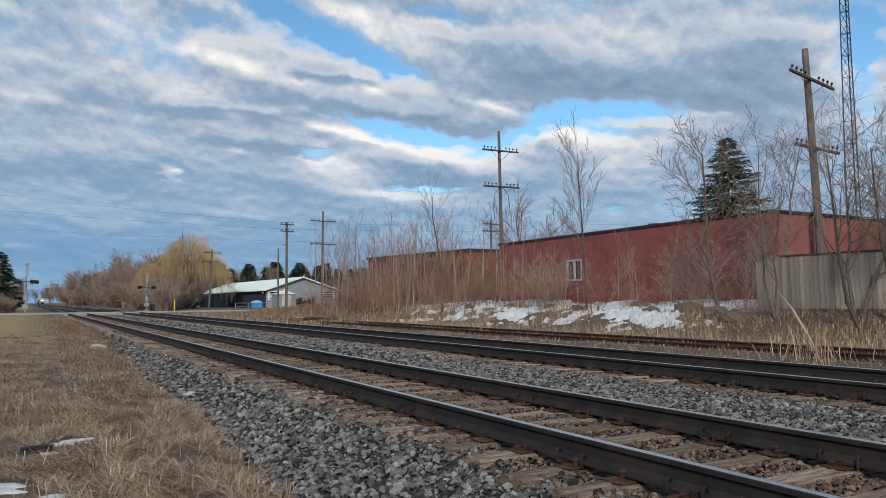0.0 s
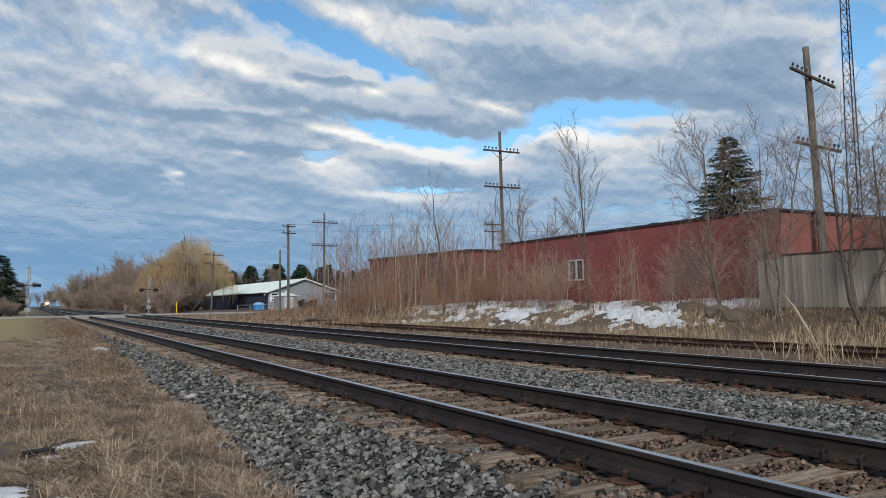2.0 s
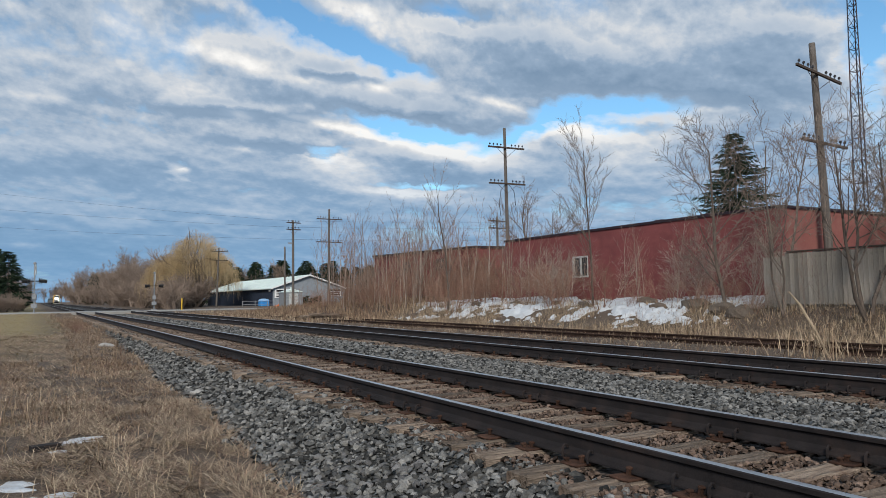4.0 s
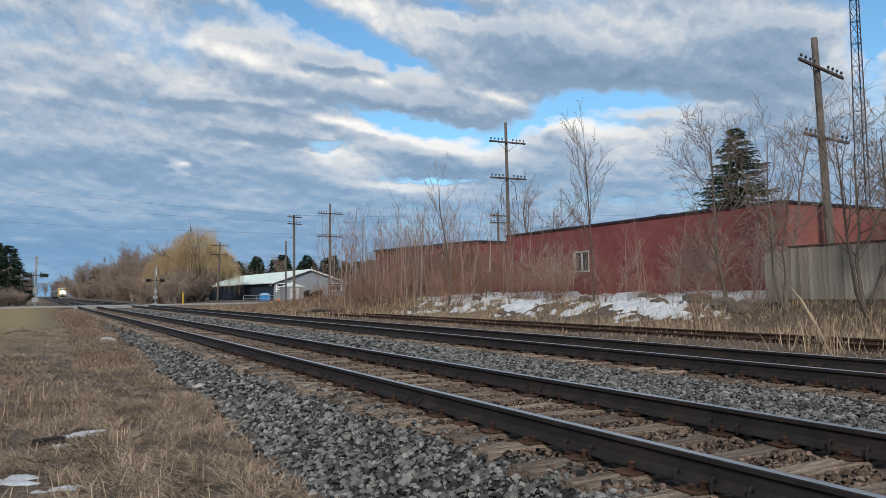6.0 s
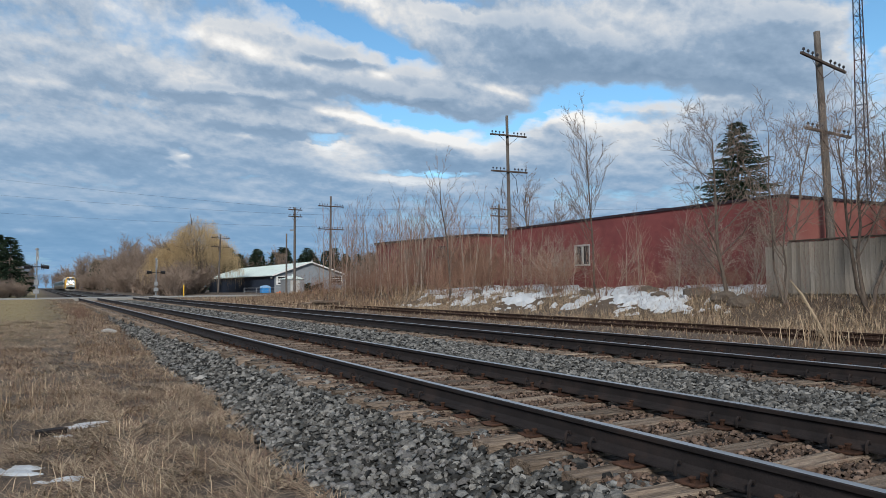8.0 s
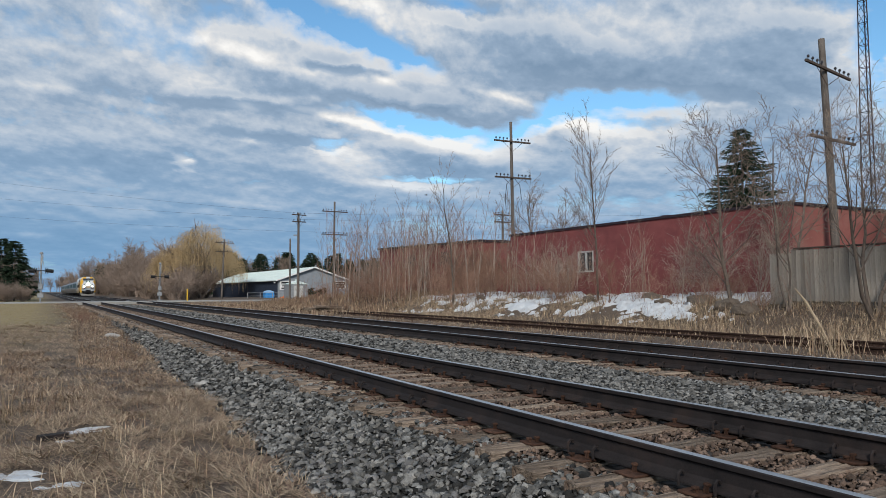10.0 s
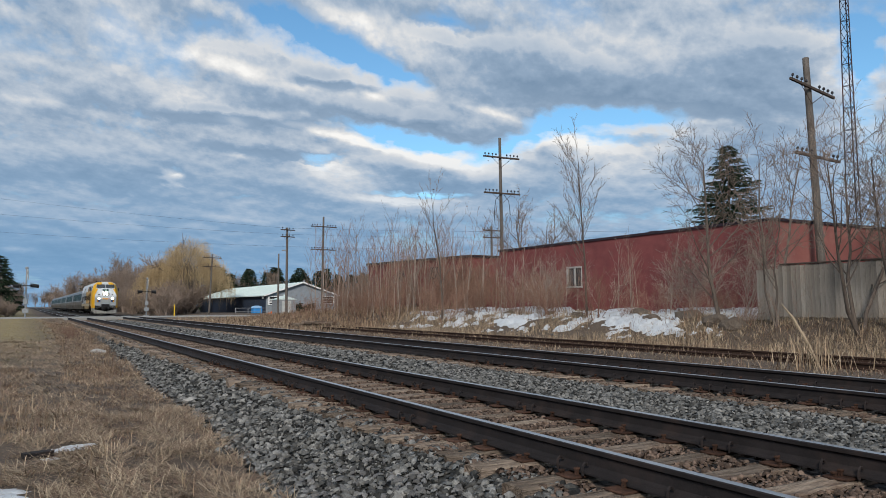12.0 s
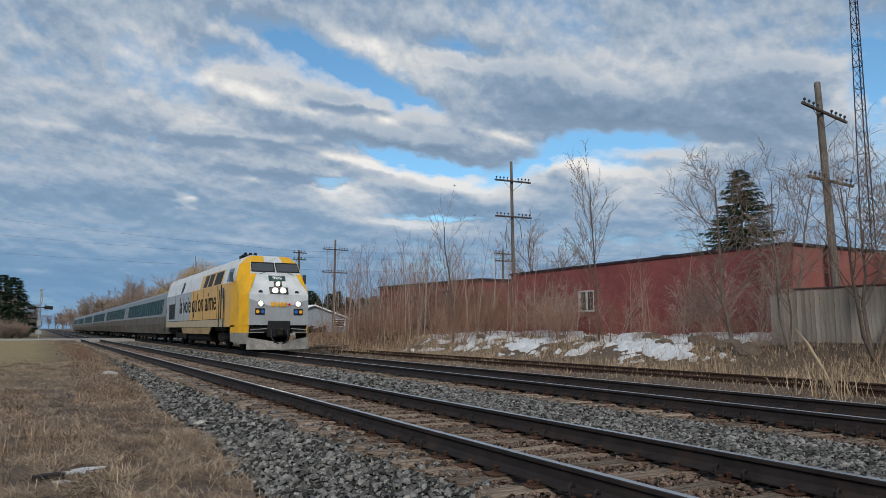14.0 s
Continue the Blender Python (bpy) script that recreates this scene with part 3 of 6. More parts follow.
def long_shed():
    h = thing("industrial_building", "long low red-painted block building with flat dark roof edge", "building")
    x0, y0, y1, zb, zt = 24.0, 17.16, 35.2, 0.6, 4.30
    for a, b, c, d in ((y0, 27.9, zb, zt), (29.1, y1, zb, zt), (27.9, 29.1, zb, 2.07), (27.9, 29.1, 3.12, zt)):
        part("wall", boxed(x0, x0 + .3, a, b, c, d), M_BRICK, h)
    part("end_wall", boxed(x0 + .3, x0 + 28, y0, y0 + .3, zb, zt), M_BRICK2, h, "paler pinkish red end wall")
    part("end_wall", boxed(x0 + .3, x0 + 28, y1 - .3, y1, zb, zt), M_BRICK, h)
    part("back_wall", boxed(x0 + 27.7, x0 + 28, y0 + .3, y1 - .3, zb, zt), M_BRICK, h)
    part("roof", boxed(x0 + .3, x0 + 27.7, y0 + .3, y1 - .3, zt - .25, zt - .12), M_TRIM, h)
    bm = bmesh.new()
    box(bm, x0 - .06, x0 + .32, y0 - .06, y1 + .06, zt, zt + .11)
    box(bm, x0 + .32, x0 + 28, y0 - .06, y0 + .3, zt, zt + .11)
    box(bm, x0 + .32, x0 + 28, y1 - .3, y1 + .06, zt, zt + .11)
    part("roof_edge", bm, M_TRIM, h, "dark metal roof edge")
    window_at(h, x0, 27.9, 29.1, 2.07, 3.12, M_DULLWHITE)
    for y in (20.8, 23.4):
        part("roof_vent", boxed(x0 + .5, x0 + .9, y, y + .5, zt - .12, zt + .22, .03), M_TRIM, h)


def far_shed():
    h = thing("industrial_building", "red low building with sloping roof edge behind saplings", "building")
    x0, y0, y1, zb = 26.0, 41.6, 58.5, 0.4
    bm = bmesh.new()
    prism(bm, [(y0, zb), (y1, zb), (y1, 4.72), (y0, 4.44)], "x", x0, x0 + .3)
    part("wall", bm, M_BRICK, h)
    part("end_wall", boxed(x0 + .3, x0 + 14, y0, y0 + .3, zb, 4.44), M_BRICK, h)
    part("end_wall", boxed(x0 + .3, x0 + 14, y1 - .3, y1, zb, 4.6), M_BRICK, h)
    bm = bmesh.new()
    prism(bm, [(y0 - .1, 4.44), (y1 + .2, 4.72), (y1 + .2, 4.88), (y0 - .1, 4.60)], "x", x0 - .15, x0 + 14)
    part("roof", bm, M_TRIM, h, "dark flat roof")
    for y in (46.0, 51.5):
        w = part("window", boxed(x0 - .02, x0 + .04, y, y + 1.3, 3.2, 4.0), M_GLASS, h)
        part("window_frame", boxed(x0 - .05, x0 - .022, y - .08, y + 1.38, 3.12, 3.19), M_TRIM, w)


def service_garage():
    """The metal-clad garage by the crossing: navy side, grey gable, pale roof."""
    h = thing("service_garage", "metal-clad garage with navy side wall, grey gable and pale green roof", "building")
    x0, x1, y0, y1 = 30.1, 40.9, 104.0, 150.0
    eave, ridge, zb = 2.74, 4.62, -0.15
    xm = (x0 + x1) / 2
    bm = bmesh.new()
    prism(bm, [(x0, zb), (x1, zb), (x1, eave), (xm, ridge - .1), (x0, eave)], "y", y0, y0 + .25)
    part("gable_wall", bm, M_GREYSIDING, h, "grey ribbed gable wall")
    part("side_wall", boxed(x0, x0 + .25, y0 + .25, y1, zb, eave), M_NAVY, h, "dark navy side wall")
    part("side_wall", boxed(x1 - .25, x1, y0 + .25, y1, zb, eave), M_GREYSIDING, h)
    bm = bmesh.new()
    prism(bm, [(x0, zb), (x1, zb), (x1, eave), (xm, ridge - .1), (x0, eave)], "y", y1 - .25, y1)
    part("gable_wall", bm, M_GREYSIDING, h)
    for s in (-1, 1):
        bm = bmesh.new()
        xe = xm + s * ((x1 - x0) / 2 + .45)
        prism(bm, [(xm, ridge), (xe, eave - .12), (xe, eave), (xm, ridge + .12)], "y", y0 - .4, y1 + .4)
        r = part("roof", bm, M_TINROOF, h, "pale green metal roof")
        if s < 0:
            for k in range(32):
                y = y0 + .6 + k * 1.4
                bm = bmesh.new()
                prism(bm, [(xm, ridge + .12), (xe, eave), (xe, eave + .05), (xm, ridge + .17)], "y", y, y + .06)
                part("roof_seam", bm, M_TINROOF, r)
    bm = bmesh.new()
    prism(bm, [(x0 - .47, eave - .16), (xm, ridge - .04), (x1 + .47, eave - .16), (x1 + .47, eave + .02), (xm, ridge + .16), (x0 - .47, eave + .02)], "y", y0 - .46, y0 - .40)
    part("gable_trim", bm, M_WHITE, h, "white gable trim")
    for k in range(18):
        x = x0 + .3 + k * .62
        part("siding_rib", boxed(x, x + .05, y0 - .03, y0, zb, eave), M_GREYSIDING, h)
    part("wall_lamp", boxed(x0 - .3, x0 - .05, y0 + 1, y0 + 1.3, eave - .45, eave - .25, .03), M_WHITE, h)
    part("chimney_pipe", rod((xm + 2, y0 + 5, ridge - .9), (xm + 2, y0 + 5, ridge + .6), .12), M_STEEL, h)
    s = part("sign_board", boxed(x0 + .2, x0 + 2.6, y0 - .12, y0 - .04, 1.35, 2.65), M_WHITE, h, "white sign with dark lettering")
    return h, s, x0, y0


def letters(parent, text, size, at, mat, rot=(90, 0, 0), depth=0.01, name="lettering", wide=None, label=""):
    """Words in the built-in font, each character a mesh; centred at the point."""
    cu = bpy.data.curves.new(name, "FONT")
    cu.body, cu.size, cu.extrude, cu.align_x, cu.align_y = text, size, depth, "CENTER", "CENTER"
    tmp = bpy.data.objects.new(name, cu)
    scene.collection.objects.link(tmp)
    me = bpy.data.meshes.new_from_object(tmp)
    bpy.data.objects.remove(tmp)
    xs = [v.co.x for v in me.vertices]
    k = wide / (max(xs) - min(xs)) if wide else 1.0
    m = Matrix.Translation(at) @ Euler([radians(a) for a in rot]).to_matrix().to_4x4() @ Matrix.Diagonal((k, 1, 1, 1))
    bm = bmesh.new()
    bm.from_mesh(me)
    bpy.data.meshes.remove(me)
    left, runs = set(bm.faces), []
    while left:
        todo, island = [left.pop()], []
        while todo:
            f = todo.pop()
            island.append(f)
            for e in f.edges:
                for g in e.link_faces:
                    if g in left:
                        left.remove(g)
                        todo.append(g)
        us = [v.co.x for f in island for v in f.verts]
        runs.append([min(us), max(us), island])
    runs.sort(key=lambda r: r[0])
    chars = []
    for a, b, island in runs:
        if chars and a < chars[-1][0] - .02 * size:
            chars[-1][0] = max(chars[-1][0], b)
            chars[-1][1] += island
        else:
            chars.append([b, list(island)])
    for _, island in chars:
        one = bmesh.new()
        seen = {}
        for f in island:
            one.faces.new([seen.setdefault(v.index, None) or seen.update({v.index: one.verts.new(m @ v.co)}) or seen[v.index] for v in f.verts])
        part(name, one, mat, parent, label)
    bm.free()


long_shed()
far_shed()
_g, _sb, _gx, _gy = service_garage()
letters(_sb, "SERVICE", 0.42, (_gx + 1.4, _gy - .135, 1.96), M_BLACK, wide=1.9)
part("text_bar", boxed(_gx + .45, _gx + 2.3, _gy - .135, _gy - .122, 2.24, 2.52), M_BLACK, _sb)
part("text_bar", boxed(_gx + .45, _gx + 2.3, _gy - .135, _gy - .122, 1.46, 1.66), M_BLACK, _sb)
_s2 = part("sign_board", boxed(_gx + 8.3, _gx + 10.4, _gy - .12, _gy - .04, 1.5, 2.6), M_WHITE, _g, "small white sign")
for _k in range(3):
    part("text_bar", boxed(_gx + 8.45, _gx + 10.25, _gy - .135, _gy - .122, 1.6 + _k * .34, 1.85 + _k * .34), M_BLACK, _s2)


# ---- telegraph poles ----
def pole(name, label, base, top, lean, arms, arm_len, pins, r=0.13, arm_turn=0.0, askew=()):
    """A wooden pole; arms: heights of the crossarms; lean: (dx, dy) at the top."""
    p = thing(name, label, "utility pole", group="line-side poles", at=base)
    h = top - base[2]
    bm = bmesh.new()
    n = 7
    tube(bm, [(lean[0] * k / n, lean[1] * k / n, -.3 + (h + .3) * k / n) for k in range(n + 1)], [r * (1 - .3 * k / n) for k in range(n + 1)], 10)
    part("post", bm, M_POLE, p, smooth=True)
    for n_arm, z in enumerate(arms):
        zz = z - base[2]
        cx, cy = lean[0] * zz / h, lean[1] * zz / h
        c, s = math.cos(radians(arm_turn)), math.sin(radians(arm_turn))
        tilt = -lean[0] / h
        a = part("crossarm", boxed(-arm_len / 2, arm_len / 2, -.045, .045, -.05, .05, .008), M_POLE_DARK, p)
        a.location, a.rotation_euler = (cx, cy - r - .03, zz), (0, -tilt + (askew[n_arm] if askew else 0.0), radians(arm_turn))
        for k in range(pins):
            x = -arm_len / 2 + arm_len * (k + .5) / pins
            if abs(x) < .18:
                continue
            bm = bmesh.new()
            tube(bm, [(x, 0, .06), (x, 0, .14), (x, 0, .15), (x, 0, .20), (x, 0, .24)], [.016, .016, .05, .055, .03], 7)
            part("insulator", bm, M_INSUL, a)
        for q in (-1, 1):
            part("arm_brace", rod((q * arm_len * .26, 0, -.05), (0, 0, -.62), .012, 4), M_IRON, a)
    return p


pole("telegraph_pole", "weathered wooden telegraph pole with two crossarms and dangling wires", (26.0, 37.75, .9), 11.85, (-.15, 0), (10.55, 8.25), 2.75, 10)
pole("telegraph_pole", "leaning grey telegraph pole with two crossarms behind a fence", (25.9, 16.45, .9), 10.72, (.0, .36), (9.45, 6.75), 2.75, 10, .165, 0.0, (.14, .04))
pole("telegraph_pole", "far weathered telegraph pole with two crossarms", (26.0, 70.1, .1), 10.3, (.1, 0), (9.25, 6.9), 2.75, 10)

# ---- loose ballast ----
ICO = np.array([(0, .525, .851), (0, -.525, .851), (0, .525, -.851), (0, -.525, -.851), (.525, .851, 0), (-.525, .851, 0), (.525, -.851, 0), (-.525, -.851, 0), (.851, 0, .525), (-.851, 0, .525), (.851, 0, -.525), (-.851, 0, -.525)])
ICO_F = np.array([(0, 1, 8), (0, 9, 1), (0, 8, 4), (0, 4, 5), (0, 5, 9), (1, 9, 7), (1, 7, 6), (1, 6, 8), (2, 11, 3), (2, 5, 4), (2, 4, 10), (2, 10, 8 + 2), (2, 5, 11), (3, 11, 7), (3, 7, 6), (3, 6, 10), (4, 8, 10), (5, 11, 9), (6, 8, 10), (7, 9, 11)])
ICO_F = np.array([f for f in ICO_F if len(set(f)) == 3])


def fill_mesh(name, verts, faces, materials, index=None):
    """Triangles from arrays."""
    me = bpy.data.meshes.new(name)
    me.vertices.add(len(verts))
    me.vertices.foreach_set("co", np.asarray(verts, dtype=np.float32).ravel())
    n = len(faces)
    me.loops.add(n * 3)
    me.loops.foreach_set("vertex_index", np.asarray(faces, dtype=np.int32).ravel())
    me.polygons.add(n)
    me.polygons.foreach_set("loop_start", np.arange(0, n * 3, 3, dtype=np.int32))
    for m in materials:
        me.materials.append(m)
    if index is not None:
        me.polygons.foreach_set("material_index", np.asarray(index, dtype=np.int32))
    me.update(calc_edges=True)
    me.validate()
    return me


def stones_array(rng, centres, size):
    n = len(centres)
    v = ICO[None] * (1 + rng.uniform(-.32, .32, (n, 12, 1)))
    v = v * (rng.uniform(.55, 1.25, (n, 1, 3)) * np.array([1, 1, .75]))
    a = rng.uniform(0, math.tau, n)
    b = rng.uniform(-.7, .7, n)
    ca, sa, cb, sb = np.cos(a), np.sin(a), np.cos(b), np.sin(b)
    x, y, z = v[..., 0], v[..., 1], v[..., 2]
    x, z = x * cb[:, None] - z * sb[:, None], x * sb[:, None] + z * cb[:, None]
    x, y = x * ca[:, None] - y * sa[:, None], x * sa[:, None] + y * ca[:, None]
    v = np.stack([x, y, z], -1) * size[:, None, None] + centres[:, None, :]
    f = ICO_F[None] + (np.arange(n) * 12)[:, None, None]
    return v.reshape(-1, 3), f.reshape(-1, 3)


def ballast_spots(rng, x0, x1, y0, y1, per_m2, lift=0.0, keep=None):
    n = int((x1 - x0) * (y1 - y0) * per_m2)
    xy = rng.uniform((x0, y0), (x1, y1), (n, 2))
    out = []
    for x, y in xy:
        if x < 3.2 and x < toe(y) + .02 + .16 * noise.noise((x * 3, y * 3, 1)) - .16 * rng.random() ** 3:
            continue
        if keep and not keep(x, y):
            continue
        out.append((x, y, ground_z(x, y) + lift))
    return np.array(out).reshape(-1, 3)


def off_tie(first, centre):
    """True between the sleepers, or beyond their ends."""
    def keep(x, y):
        d = (y - first + .26) % 0.52 - .26
        return abs(d) > 0.105 or abs(x - centre) > 1.22
    return keep


def clear_of_rails(x, y):
    return all(abs(abs(x - c) - GAUGE / 2) > .11 for c in (T1, T2))


def scatter_ballast():
    rng = np.random.default_rng(3)
    a1, a2 = off_tie(0.45, T1), off_tie(0.62, T2)
    def ok(x, y):
        return a1(x, y) and a2(x, y) and clear_of_rails(x, y)
    spans = [(1.4, 3.2, 3.0, 10, 640, .0325), (1.6, 3.2, 10, 22, 340, .038), (2.2, 3.2, 22, 55, 110, .042),
             (5.2, 7.6, 1.6, 12, 600, .0275), (5.2, 7.6, 12, 28, 200, .041), (5.2, 7.6, 28, 70, 55, .05),
             (9.9, 11.6, 4, 24, 130, .036), (9.9, 11.6, 24, 60, 40, .05),
             (1.6, 3.2, -4, 3.0, 260, .030), (5.2, 7.6, -4, 1.6, 200, .030), (9.9, 11.6, -4, 4, 90, .036)]
    grey_c, grey_s = [], []
    for x0, x1, y0, y1, d, s in spans:
        c = ballast_spots(rng, x0, x1, y0, y1, d, .012, ok)
        grey_c.append(c)
        grey_s.append(s * (.5 + 1.0 * rng.random(len(c)) ** 1.6))
    c, s = np.concatenate(grey_c), np.concatenate(grey_s)
    bed = thing("ballast", "grey crushed stone ballast heaped along the tracks", "gravel", kind="stuff")
    near = (c[:, 0] < 2.75) & (c[:, 0] > 1.9) & (c[:, 1] > 4.3) & (c[:, 1] < 6.6)
    pick = np.flatnonzero(near)[:280]
    rest = np.ones(len(c), bool)
    rest[pick] = False
    v, f = stones_array(rng, c[rest], s[rest])
    part("loose_stones", fill_mesh("loose_stones", v, f, [M_STONE]), None, bed, kind="stuff")
    kinds = []
    for k in range(8):
        v, f = stones_array(rng, np.zeros((1, 3)), np.array([1.0]))
        kinds.append(fill_mesh("stone", v, f, [M_STONE_ONE]))
    for k, i in enumerate(pick):
        o = part("stone", kinds[k % 8], None, bed)
        o.location, o.scale = c[i], [s[i] * 1.15] * 3
        o.rotation_euler = (0, 0, rng.uniform(0, 6.28))
    rusty_c, rusty_s = [], []
    for cc, keep, x0, x1, spans in ((T1, a1, 2.95, 5.45, [(-4, 1.2, 180, .03), (1.2, 12, 600, .0265), (12, 26, 320, .032), (26, 70, 90, .046)]), (T2, a2, 7.5, 10.05, [(-4, 3, 150, .032), (3, 14, 480, .028), (14, 30, 180, .04), (30, 70, 30, .05)])):
        for y0, y1, d, s in spans:
            c = ballast_spots(rng, x0, x1, y0, y1, d, .004, lambda x, y: keep(x, y) and clear_of_rails(x, y))
            c[:, 2] += rng.uniform(.004, .026, len(c))
            rusty_c.append(c)
            rusty_s.append(s * rng.uniform(.5, 1.2, len(c)))
    c, s = np.concatenate(rusty_c), np.concatenate(rusty_s)
    v, f = stones_array(rng, c, s)
    part("crib_stones", fill_mesh("crib_stones", v, f, [M_STONE_RUSTY]), None, bed, "rust-stained brown stones between the ties", kind="stuff")


scatter_ballast()


# ---- grass ----
def blades(rng, base, height, width, lean, heading, curl):
    """Curved tapering blades: five points and three triangles each."""
    n = len(base)
    d = np.stack([np.cos(heading), np.sin(heading), np.zeros(n)], 1)
    s = np.stack([-np.sin(heading), np.cos(heading), np.zeros(n)], 1) * width[:, None]
    up = np.array([0, 0, 1.0])
    mid = base + (d * np.sin(lean)[:, None] + up * np.cos(lean)[:, None]) * (height * .55)[:, None]
    l2 = np.minimum(lean + curl, 1.75)
    tip = mid + (d * np.sin(l2)[:, None] + up * np.cos(l2)[:, None]) * (height * .5)[:, None]
    v = np.stack([base - s, base + s, mid - s * .75, mid + s * .75, tip], 1)
    f = np.array([(0, 1, 3), (0, 3, 2), (2, 3, 4)])[None] + (np.arange(n) * 5)[:, None, None]
    return v.reshape(-1, 3), f.reshape(-1, 3)


def grass_patch(name, label, rng, spots, h, w, lean, curl, mats, swirl=None):
    n = len(spots)
    if swirl is None:
        head = rng.uniform(0, math.tau, n)
    else:
        head = np.array([swirl + 4.0 * noise.noise((p[0] * 1.4, p[1] * 1.1, 7.0)) for p in spots]) + rng.normal(0, 1.0, n)
    v, f = blades(rng, spots, rng.uniform(*h, n), rng.uniform(*w, n), np.abs(rng.normal(lean[0], lean[1], n)), head, np.abs(rng.normal(curl, .35, n)))
    idx = np.repeat(rng.integers(0, len(mats), n), 3)
    ob = part(name, fill_mesh(name, v, f, mats, idx), None)
    return tagged(ob, label, "grass", kind="stuff")


def spots_where(rng, x0, x1, y0, y1, n, keep, lift=0.0):
    xy = rng.uniform((x0, y0), (x1, y1), (n, 2))
    return np.array([(x, y, ground_z(x, y) + lift) for x, y in xy if keep(x, y)]).reshape(-1, 3)


_rng = np.random.default_rng(11)
VERGE_SNOW = [(0.46, 9.0, .30, .26), (.26, 8.45, .16, .10), (-0.12, 7.0, .28, .30), (.12, 6.55, .25, .14)]


def verge(x, y):
    if x > toe(y) + .12 * noise.noise((x * 2, y * 2, 3)) - .02 or x < -.06 * y - .8:
        return False
    return not any(((x - a) / c) ** 2 + ((y - b) / d) ** 2 < .8 for a, b, c, d in VERGE_SNOW + [(.05, 8.5, .33, .22)])


def patchy(x, y):
    return verge(x, y) and noise.noise((x * 2.3, y * 1.6, 8.0)) > -.20 + .30 * noise.noise((x * 7, y * 7, 2.0))


def tufted(x, y):
    return verge(x, y) and noise.noise((x * 1.1, y * .7, 5.0)) > -.08


grass_patch("matted_grass", "flattened dead grass matted on the verge", _rng, spots_where(_rng, -1.6, 2.3, 3.6, 12, 56000, patchy, .008), (.09, .32), (.0021, .0042), (1.36, .18), .12, [M_GRASS, M_STRAW, M_STRAW, M_GRASS2, M_GRASS2], 2.4)
grass_patch("matted_grass", "flattened dead grass farther along the verge", _rng, spots_where(_rng, -2.6, 2.9, 12, 34, 44000, patchy, .01), (.10, .28), (.003, .0065), (1.36, .17), .15, [M_GRASS, M_STRAW, M_GRASS2], 2.4)
grass_patch("dry_grass", "brown dry grass standing in thin tufts", _rng, spots_where(_rng, -1.2, 2.3, 8.5, 20, 20000, tufted), (.04, .11), (.002, .0038), (.55, .3), .45, [M_GRASS, M_GRASS2, M_GRASS2])
grass_patch("dry_grass", "brown dry grass along the ballast toe", _rng, spots_where(_rng, .6, 2.9, 16, 60, 9000, lambda x, y: verge(x, y) and x > toe(y) - 1.6), (.06, .22), (.003, .006), (.4, .3), .5, [M_GRASS, M_GRASS2, M_GRASS2])
grass_patch("dry_grass", "pale straw stalks at the edge of the verge", _rng, spots_where(_rng, -.6, .35, 8.8, 12.5, 120, verge), (.14, .38), (.003, .0045), (.2, .15), .4, [M_STRAW, M_GRASS])
grass_patch("dry_grass", "sparse stalks standing out of the matted grass", _rng, spots_where(_rng, -.8, 1.7, 4.6, 9, 420, verge), (.10, .30), (.0026, .004), (.6, .35), .5, [M_STRAW, M_GRASS])

grass_patch("matted_grass", "flattened dead grass at the near end of the verge", np.random.default_rng(12), spots_where(np.random.default_rng(13), -2.4, 2.3, -4, 3.6, 14000, lambda x, y: x < toe(y), .008), (.09, .30), (.002, .004), (1.34, .16), .15, [M_GRASS, M_STRAW, M_GRASS2], 2.4)

grass_patch("dry_grass", "short brown grass on the far verge", _rng, spots_where(_rng, -1.5, 2.9, 34, 74, 11000, lambda x, y: verge(x, y) and x > toe(y) - 1.9 - .8 * noise.noise((x, y * .3, 1.0)), .0), (.05, .16), (.008, .016), (1.0, .4), .3, [M_GRASS, M_GRASS2, M_STRAW])

grass_patch("lawn", "mown olive-tan winter lawn beside the verge", _rng, spots_where(_rng, -13, 1.4, 21, 74, 26000, lambda x, y: x < toe(y) - 1.5 - .8 * noise.noise((x, y * .3, 1.0)) - max(0, 30 - y) * .14), (.025, .075), (.006, .014), (.9, .4), .3, [M_LAWN, M_LAWN, M_GRASS])


def belt(x, y):
    return noise.noise((x * .45, y * .35, 9.0)) > -.28 and abs(abs(x - T3) - GAUGE / 2) > .06


grass_patch("dry_grass", "tan weeds and grass round the old siding", _rng, spots_where(_rng, 11.3, 17.2, 4, 36, 20000, belt), (.04, .20), (.004, .008), (.85, .4), .4, [M_GRASS, M_STRAW, M_GRASS2, M_GRASS2])
grass_patch("dry_grass", "low grass between siding and main line farther off", _rng, spots_where(_rng, 11.3, 18, 36, 72, 9000, belt), (.15, .45), (.008, .014), (.4, .3), .5, [M_GRASS, M_STRAW, M_GRASS2])
grass_patch("dry_grass", "tall straw-coloured grass along the bank", _rng, spots_where(_rng, 16.4, 20.8, 4, 40, 21000, lambda x, y: noise.noise((x * .5, y * .4, 4.0)) > -.12 + (.08 if 19 < y < 34 and x > 18 else 0)), (.12, .42), (.004, .008), (.34, .26), .45, [M_STRAW, M_STRAW, M_GRASS])
grass_patch("dry_grass", "brown weeds poking through the snow on the bank", np.random.default_rng(29), spots_where(np.random.default_rng(30), 18.0, 23.6, 15, 40, 9000, lambda x, y: noise.noise((x * .9, y * .7, 14.0)) > .05), (.10, .42), (.004, .008), (.5, .35), .5, [M_GRASS, M_GRASS2, M_GRASS2])
